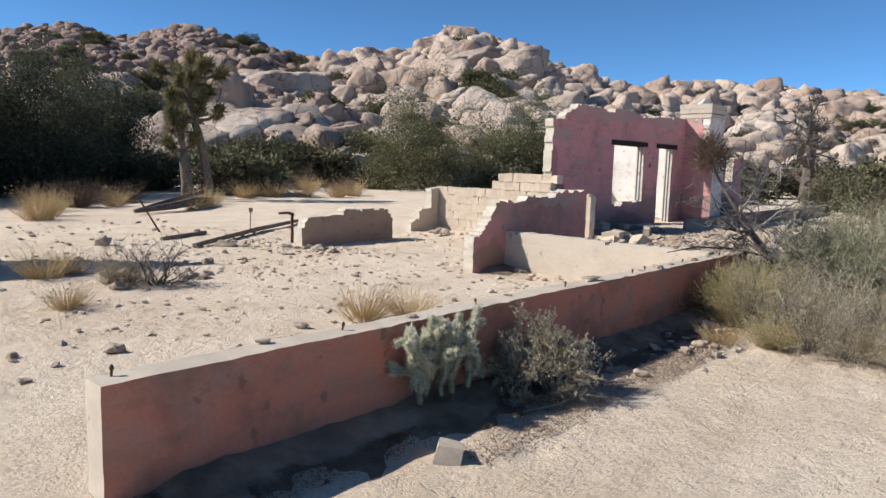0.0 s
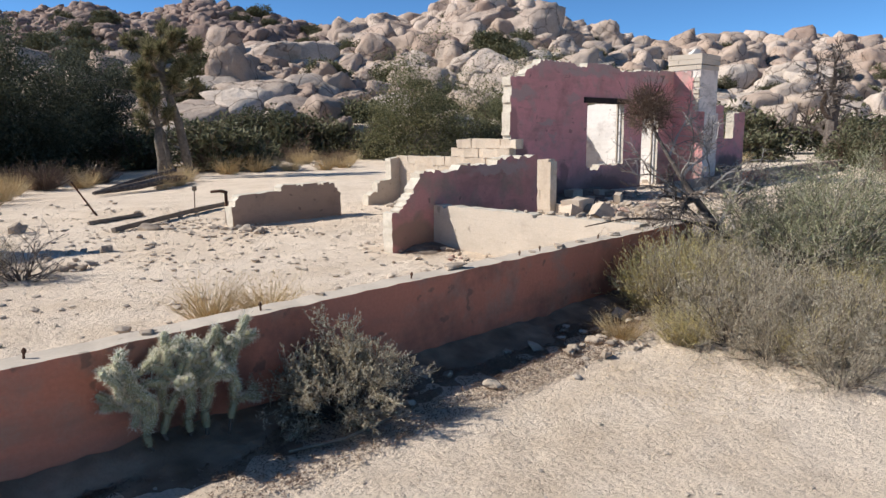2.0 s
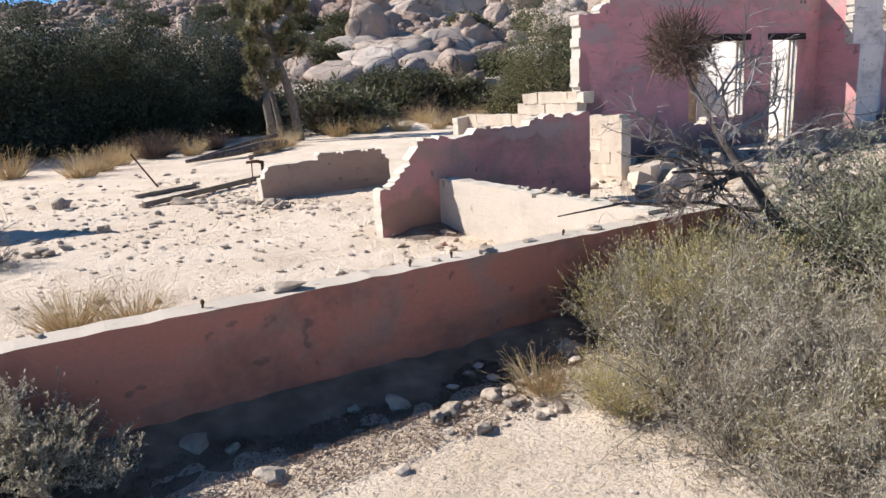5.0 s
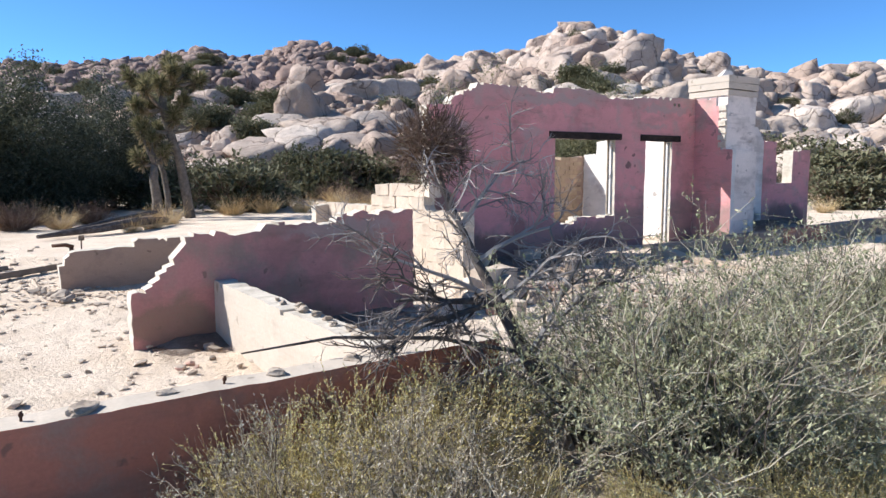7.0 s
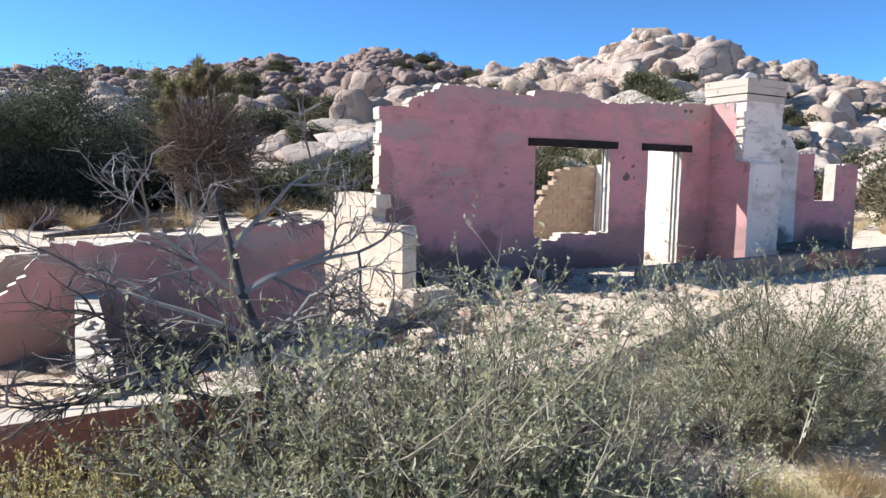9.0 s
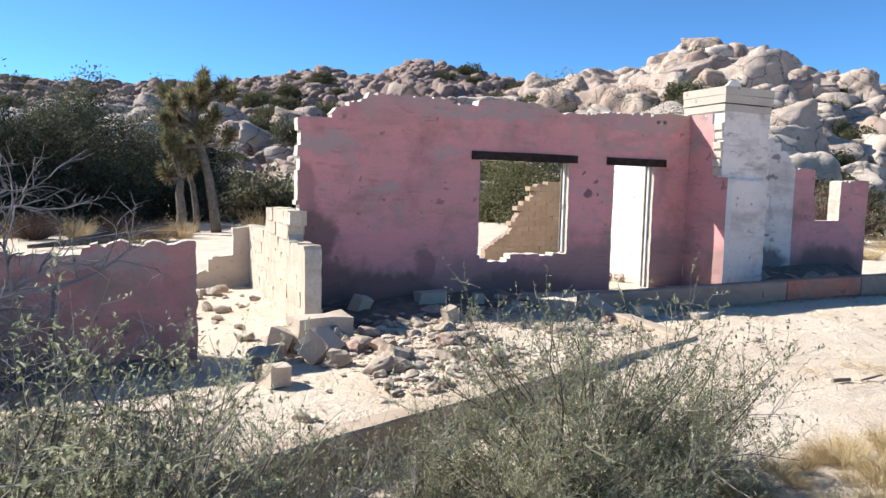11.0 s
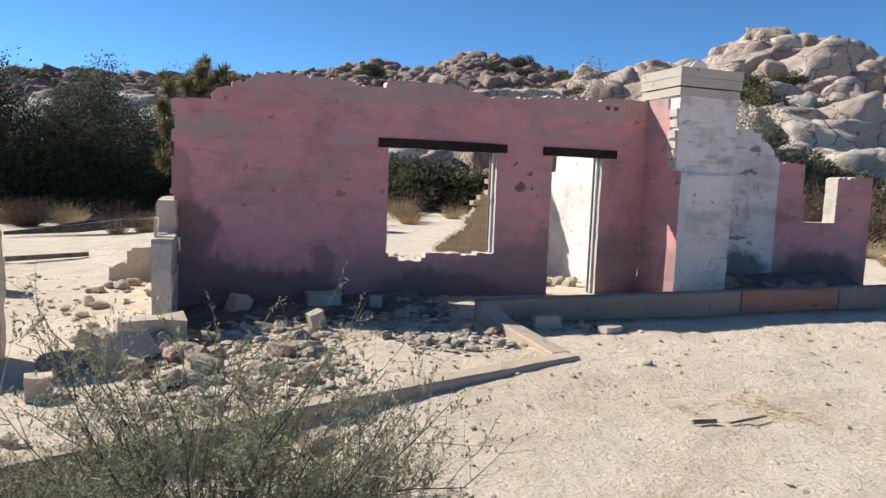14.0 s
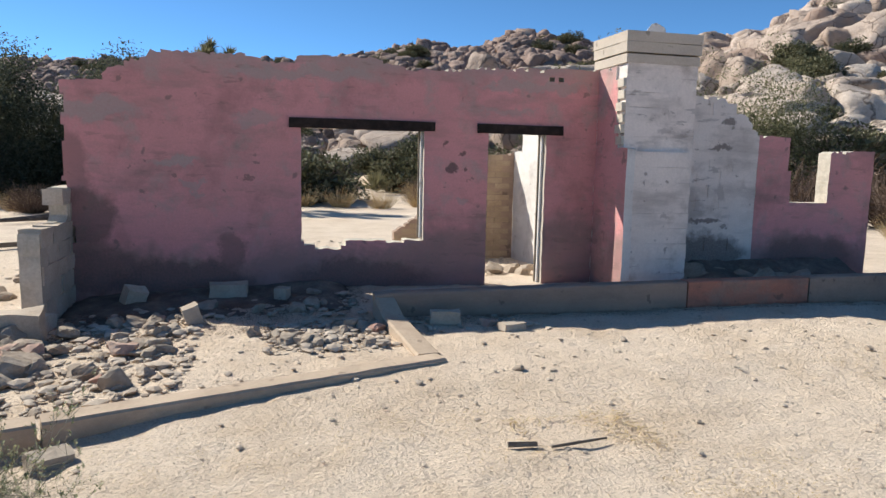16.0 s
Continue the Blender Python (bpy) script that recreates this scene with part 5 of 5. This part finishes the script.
def rubble():
    r = np.random.default_rng(12)
    def heap(n, x0, x1, y0, y1, lo, hi, pink=0.1):
        for _ in range(n):
            p = PINKSTONES[r.integers(3)] if r.random() < pink else None
            stone(r.uniform(x0, x1), r.uniform(y0, y1), lo + (hi - lo) * r.random() ** 2, r, p,
                  "pink painted rubble stone among the debris" if p else "rough pale rubble stone on the sand")
    heap(56, -2.6, -1.1, -3.9, -1.2, 0.04, 0.13, 0.06)
    heap(9, -2.6, -1.9, -3.5, -2.2, 0.12, 0.19, 0.25)
    heap(24, -2.4, 0.7, -1.6, -0.15, 0.04, 0.13, 0.05)
    heap(26, -0.1, 0.8, -2.9, -2.1, 0.04, 0.12, 0.05)
    heap(8, -1.2, 0.2, -3.0, -1.7, 0.03, 0.08, 0.0)
    heap(20, -4.0, -2.75, -2.6, 2.8, 0.05, 0.15, 0.05)
    heap(16, -3.6, -2.6, -2.8, -1.3, 0.06, 0.19, 0.15)
    heap(14, 1.1, 2.6, -2.4, -1.9, 0.03, 0.09, 0.1)
    heap(18, 2.4, 4.0, 0.5, 2.9, 0.06, 0.16, 0.0)
    heap(20, 5.4, 7.4, -0.8, -0.1, 0.1, 0.26, 0.0)
    heap(12, -7.3, -6.4, -3.2, -2.0, 0.03, 0.07, 0.3)
    heap(14, -7.9, -7.3, 1.2, 2.9, 0.05, 0.13, 0.0)
    heap(18, -12.3, -10.6, 0.1, 1.1, 0.04, 0.12, 0.0)
    for x, y, k in ((-10.55, 4.6, 0.17), (-8.75, 3.35, 0.16), (-8.45, 3.2, 0.1), (-10.1, 1.45, 0.1)):
        stone(x, y, k, r)
    heap(14, -10.8, -6.3, -6.1, -5.6, 0.04, 0.09, 0.0)
    heap(10, -9.2, -8.4, -6.4, -5.9, 0.03, 0.07, 0.0)
    heap(10, 1.5, 7.5, -5.5, -2.6, 0.025, 0.05, 0.0)
    heap(6, -14.2, -13.0, -3.6, -1.8, 0.03, 0.07, 0.0)
    heap(10, -11.5, -7.4, -3.5, 4.5, 0.03, 0.07, 0.05)
    heap(10, -5.2, -3.4, -5.1, -3.6, 0.05, 0.1, 0.0)


rubble()


def pebbles():
    r = np.random.default_rng(13)
    src = rock_mesh("pebbles", RUBBLE, 400, 0.3, 0.55, 1, 0.7, 5, False)
    v = np.empty(len(src.vertices) * 3)
    src.vertices.foreach_get("co", v)
    g, f = v.reshape(-1, 3), np.array([list(p.vertices) for p in src.polygons])
    verts, faces, n = [], [], 0
    zones = [(2600, -13.5, -4.2, -4.6, 4.5, 0.006, 0.045), (160, -11.5, -7.0, -3.5, 3.0, 0.02, 0.07), (400, -14.5, -7.0, 3.0, 9.5, 0.02, 0.08), (500, -4.2, 1.0, -4.2, 3.0, 0.015, 0.05), (1600, -3.5, 9.0, -7.2, -1.9, 0.007, 0.028),
             (900, -14.5, -7.5, -9.0, -5.7, 0.005, 0.018), (200, -9.5, -6.0, -6.6, -5.5, 0.015, 0.05), (250, 0.0, 4.0, 0.4, 6.0, 0.02, 0.07), (260, -8.6, -6.8, 0.5, 4.0, 0.02, 0.06), (420, -2.7, -0.9, -3.95, -1.3, 0.02, 0.08), (320, -0.2, 0.85, -3.0, -1.9, 0.02, 0.07), (260, -2.4, 0.8, -1.6, -0.2, 0.02, 0.07), (500, -2.7, -0.9, -3.95, -1.3, 0.015, 0.05), (380, -0.3, 0.85, -2.9, -1.8, 0.015, 0.045), (300, 1.0, 2.6, -2.6, -1.85, 0.01, 0.04)]
    for count, x0, x1, y0, y1, lo, hi in zones:
        for _ in range(count):
            x, y = r.uniform(x0, x1), r.uniform(y0, y1)
            k = lo + (hi - lo) * r.random() ** 4
            if nz(x * 0.8, y * 0.8, 3.0) < r.uniform(-0.7, 0.2):
                continue
            m = np.array(Matrix.LocRotScale((x, y, ground_z(x, y) + k * 0.35), Euler((0, 0, r.uniform(0, 6.28))), Vector((k * r.uniform(0.8, 1.6), k, k * 0.75))))
            verts.append(g @ m[:3, :3].T + m[:3, 3])
            faces.append(f + n)
            n += len(g)
    me = bpy.data.meshes.new("pebbles")
    me.from_pydata(np.concatenate(verts), [], np.concatenate(faces).tolist())
    me.materials.append(PEBBLE)
    tagged(new("pebbles", me), "small pale stones and chips strewn over the sand", "pebbles", kind="stuff")


pebbles()


def litter():
    """Straw and fallen twigs lying on the sand."""
    r = np.random.default_rng(19)
    s = Soup()
    zones = [(2600, -9.6, -6.5, -7.6, -5.6, 0.02, 0.06), (1700, -6.5, -2.0, -7.6, -5.0, 0.02, 0.07), (900, -2.5, 2.0, -7.4, -4.6, 0.015, 0.05), (1500, 0.9, 2.4, -5.5, -4.4, 0.01, 0.06), (1200, -1.4, 1.2, -5.2, -4.0, 0.01, 0.045), (1200, 2.5, 9.0, -6.0, -2.2, 0.01, 0.05),
             (1300, -1.5, 8.0, -7.0, -2.6, 0.01, 0.035), (700, -14.5, -9.5, -8.5, -5.6, 0.01, 0.03), (500, 3.0, 6.0, -5.4, -3.6, 0.015, 0.04), (2600, 1.3, 2.2, -5.3, -4.7, 0.03, 0.11), (700, 4.6, 6.0, -4.6, -3.9, 0.02, 0.08), (900, 1.9, 3.2, -6.2, -5.5, 0.02, 0.06)]
    for count, x0, x1, y0, y1, lo, hi in zones:
        for _ in range(count):
            x, y = r.uniform(x0, x1), r.uniform(y0, y1)
            if nz(x * 0.9, y * 0.9, 4.0) < r.uniform(-0.5, 0.35):
                continue
            a, k = r.uniform(0, math.tau), lo + (hi - lo) * r.random() ** 2
            z = ground_z(x, y) + 0.022
            s.blade((x, y, z), (x + k * math.cos(a), y + k * math.sin(a), z + k * r.uniform(-0.1, 0.3)), 0.004 + 0.06 * k)
    tagged(new("plant_litter", s.mesh("plant_litter", [DRY])), "dry straw and twig bits scattered on the sand", "litter", kind="stuff")
    # Dead leaves and twigs, laid dark and dense to deepen the walls' shade.
    s = Soup()
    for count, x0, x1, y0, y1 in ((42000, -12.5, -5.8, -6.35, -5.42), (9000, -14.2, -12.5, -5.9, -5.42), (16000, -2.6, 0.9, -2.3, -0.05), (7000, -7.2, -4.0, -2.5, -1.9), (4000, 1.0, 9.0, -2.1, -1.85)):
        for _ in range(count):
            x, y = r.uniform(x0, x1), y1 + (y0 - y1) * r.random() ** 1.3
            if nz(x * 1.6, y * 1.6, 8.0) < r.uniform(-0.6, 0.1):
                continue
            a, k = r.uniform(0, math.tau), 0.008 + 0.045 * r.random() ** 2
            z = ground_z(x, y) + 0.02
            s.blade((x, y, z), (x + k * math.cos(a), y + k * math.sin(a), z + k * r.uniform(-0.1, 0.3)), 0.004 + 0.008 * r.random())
    tagged(new("shade_leaf_litter", s.mesh("shade_leaf_litter", [REDTWIG])), "dead leaves and twigs along the walls, dark and dense to deepen the shade", "litter", kind="stuff")


litter()


# ---- banks of soil against the walls, coloured dark to deepen the shade there ----
def shade_soil_bank(label, x0, x1, y0, y1, high, mat):
    """Soil or leaf mould, dark to deepen the shade of a wall that stands along y1, thinning out to a ragged edge at y0.
    """
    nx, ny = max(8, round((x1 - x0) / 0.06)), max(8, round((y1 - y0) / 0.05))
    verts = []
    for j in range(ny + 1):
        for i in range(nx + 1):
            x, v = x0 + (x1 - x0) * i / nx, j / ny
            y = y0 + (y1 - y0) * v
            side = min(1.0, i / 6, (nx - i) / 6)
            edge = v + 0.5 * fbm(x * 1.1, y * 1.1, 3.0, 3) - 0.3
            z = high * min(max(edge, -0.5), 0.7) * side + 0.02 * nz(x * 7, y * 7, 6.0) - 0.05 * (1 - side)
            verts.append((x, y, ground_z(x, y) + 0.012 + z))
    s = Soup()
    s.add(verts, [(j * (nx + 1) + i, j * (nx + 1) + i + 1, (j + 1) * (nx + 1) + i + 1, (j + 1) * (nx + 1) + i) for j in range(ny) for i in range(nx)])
    tagged(new("shade_soil_bank", s.mesh("shade_soil_bank", [mat], True)), label, "soil", kind="structure")


# Soil tones kept dark: the shade at the wall feet is put into the colour.
SHADE_SOIL = mottled("shade_soil", (0.11, 0.085, 0.068), (0.19, 0.15, 0.12), (0.31, 0.25, 0.20), 3.0, 0.97, 0.04, 28.0)
# Leaf mould tinted dark so that the red wall's shade looks deeper.
SHADE_MOULD = mottled("shade_leaf_mould", (0.13, 0.09, 0.06), (0.24, 0.17, 0.12), (0.40, 0.30, 0.215), 3.5, 0.97, 0.04, 28.0)
shade_soil_bank("soil banked against the pink wall, darkened to deepen its shade", -2.75, 0.84, -1.35, -0.01, 0.13, SHADE_SOIL)
shade_soil_bank("dark ashy soil heaped at the foot of the whitewashed wall", 5.3, 8.9, -0.95, -0.01, 0.4, SHADE_SOIL)
shade_soil_bank("leaf mould banked against the low red wall, darkened to deepen its shade", -14.25, -5.8, -6.0, -5.405, 0.09, SHADE_MOULD)
shade_soil_bank("soil banked against the stepped wall, darkened to deepen its shade", -7.3, -4.1, -2.3, -1.825, 0.09, SHADE_SOIL)


# ---- timber, posts and sticks ----
def beam(name, label, pts, radii, mat, sides=6, category="timber"):
    s = Soup()
    s.tube(pts, radii, sides)
    return tagged(new(name, s.mesh(name, [mat])), label, category)


G = ground_z
beam("fallen_beam", "long grey timber beam lying on the sand", [(-9.35, 3.4, G(-9.35, 3.4) + 0.05), (-7.0, 5.1, G(-7, 5.1) + 0.08), (-4.6, 6.9, G(-4.6, 6.9) + 0.06)], [0.06, 0.07, 0.06], OLD_WOOD, 4)
beam("board", "short weathered board lying on the sand", [(-9.3, 4.9, G(-9.3, 4.9) + 0.03), (-8.1, 5.35, G(-8.1, 5.35) + 0.05)], [0.05, 0.05], OLD_WOOD, 4)
beam("fallen_log", "ragged dead log below the joshua trees", [(-7.2, 11.2, G(-7.2, 11.2) + 0.12), (-5.6, 12.2, G(-5.6, 12.2) + 0.2), (-4.6, 12.7, G(-4.6, 12.7) + 0.28), (-3.5, 13.6, G(-3.5, 13.6) + 0.2)], [0.05, 0.12, 0.14, 0.1], DEAD_WOOD, 7)
beam("fallen_log", "thin dead log below the joshua trees", [(-6.9, 11.9, G(-6.9, 11.9) + 0.1), (-5.2, 12.9, G(-5.2, 12.9) + 0.35), (-3.7, 13.9, G(-3.7, 13.9) + 0.45)], [0.04, 0.08, 0.07], DEAD_WOOD, 6)
beam("leaning_pole", "thin leaning iron pole stuck in the sand", [(-8.6, 6.35, -0.4), (-9.12, 6.33, 0.48)], [0.022, 0.018], RUST, 6, "pole")
beam("stick", "dark weathered stick lying in a mat of straw", [(1.45, -5.24, G(1.45, -5.24) + 0.03), (1.62, -5.22, G(1.62, -5.22) + 0.035), (1.86, -5.17, G(1.86, -5.17) + 0.03)], [0.010, 0.011, 0.007], OLD_WOOD, 5, "stick")
beam("board", "short dark piece of board lying on the sand", [(1.2, -5.14, G(1.2, -5.14) + 0.025), (1.38, -5.18, G(1.38, -5.18) + 0.03)], [0.024, 0.02], OLD_WOOD, 4)
beam("stick", "pale dry stick beside the sage bush", [(-11.65, -6.0, G(-11.65, -6.0) + 0.02), (-11.35, -6.12, G(-11.35, -6.12) + 0.04), (-10.95, -6.06, G(-10.95, -6.06) + 0.03)], [0.010, 0.012, 0.007], OLD_WOOD, 5, "stick")


def pipe_post():
    ob = thing("pipe_post", "rusty iron pipe post with a bent top", "post", pose(-7.3, 3.2, -0.35))
    s = Soup()
    s.tube([(0, 0, 0), (0, 0, 0.66)], [0.032, 0.032], 8)
    part("pipe", s.mesh("pipe", [RUST], True), ob)
    s = Soup()
    s.tube([(0.03, 0, 0.66), (-0.08, 0.03, 0.7), (-0.26, 0.1, 0.69)], [0.035, 0.033, 0.028], 8)
    part("elbow", s.mesh("elbow", [RUST], True), ob)


pipe_post()


def thin_post():
    ob = thing("thin_post", "thin iron stake with a small plate", "post", pose(-6.9, 5.5, -0.3))
    s = Soup()
    s.tube([(0, 0, 0), (0.02, 0, 0.55)], [0.012, 0.012], 6)
    part("stake", s.mesh("stake", [RUST]), ob)
    part("plate", box_mesh("plate", (0.1, 0.03, 0.1), OLD_WOOD, 0.005), ob, at=pose(0.02, 0, 0.5))


thin_post()


def wall_bolts():
    r = np.random.default_rng(44)
    s = Soup()
    s.tube([(0, 0, -0.02), (0, 0, 0.055)], [0.007, 0.007], 6)
    s.tube([(0, 0, 0.03), (0, 0, 0.045)], [0.012, 0.012], 6)
    me = s.mesh("anchor_bolt", [RUST])
    for x in (-14.2, -12.72, -11.39, -10.1, -8.8, -8.47, -7.5, -6.4):
        ob = new("anchor_bolt", me)
        ob.matrix_basis = pose(x, -5.3 + r.normal() * 0.02, 0.315, r.normal() * 9, r.normal() * 9, 0)
        tagged(ob, "rusty anchor bolt standing in the wall top", "bolt", "anchor bolts")
    for x, k in ((-9.6, 0.07), (-8.2, 0.06), (-8.6, 0.03), (-12.1, 0.03), (-13.3, 0.03), (-7.8, 0.035), (-7.2, 0.05), (-6.7, 0.05), (-10.9, 0.025)):
        ob = new("stone", STONES[r.integers(10)])
        ob.matrix_basis = Matrix.LocRotScale((x, -5.3 + r.normal() * 0.03, 0.32 + k * 0.3), Euler((0, 0, r.uniform(0, 6))), Vector((k * 1.6, k, k * 0.6)))
        tagged(ob, "small dark stone lying on the wall top", "stone", "stones on the wall")
    for y in np.arange(-4.9, -3.2, 0.2):
        k = r.uniform(0.025, 0.05)
        ob = new("stone", STONES[r.integers(10)])
        ob.matrix_basis = Matrix.LocRotScale((-6.42 + r.normal() * 0.03, y, 0.37 + k * 0.3), Euler((0, 0, r.uniform(0, 6))), Vector((k * 1.4, k, k * 0.7)))
        tagged(ob, "small stone chip lying on the cream wall", "stone", "stones on the wall")


wall_bolts()
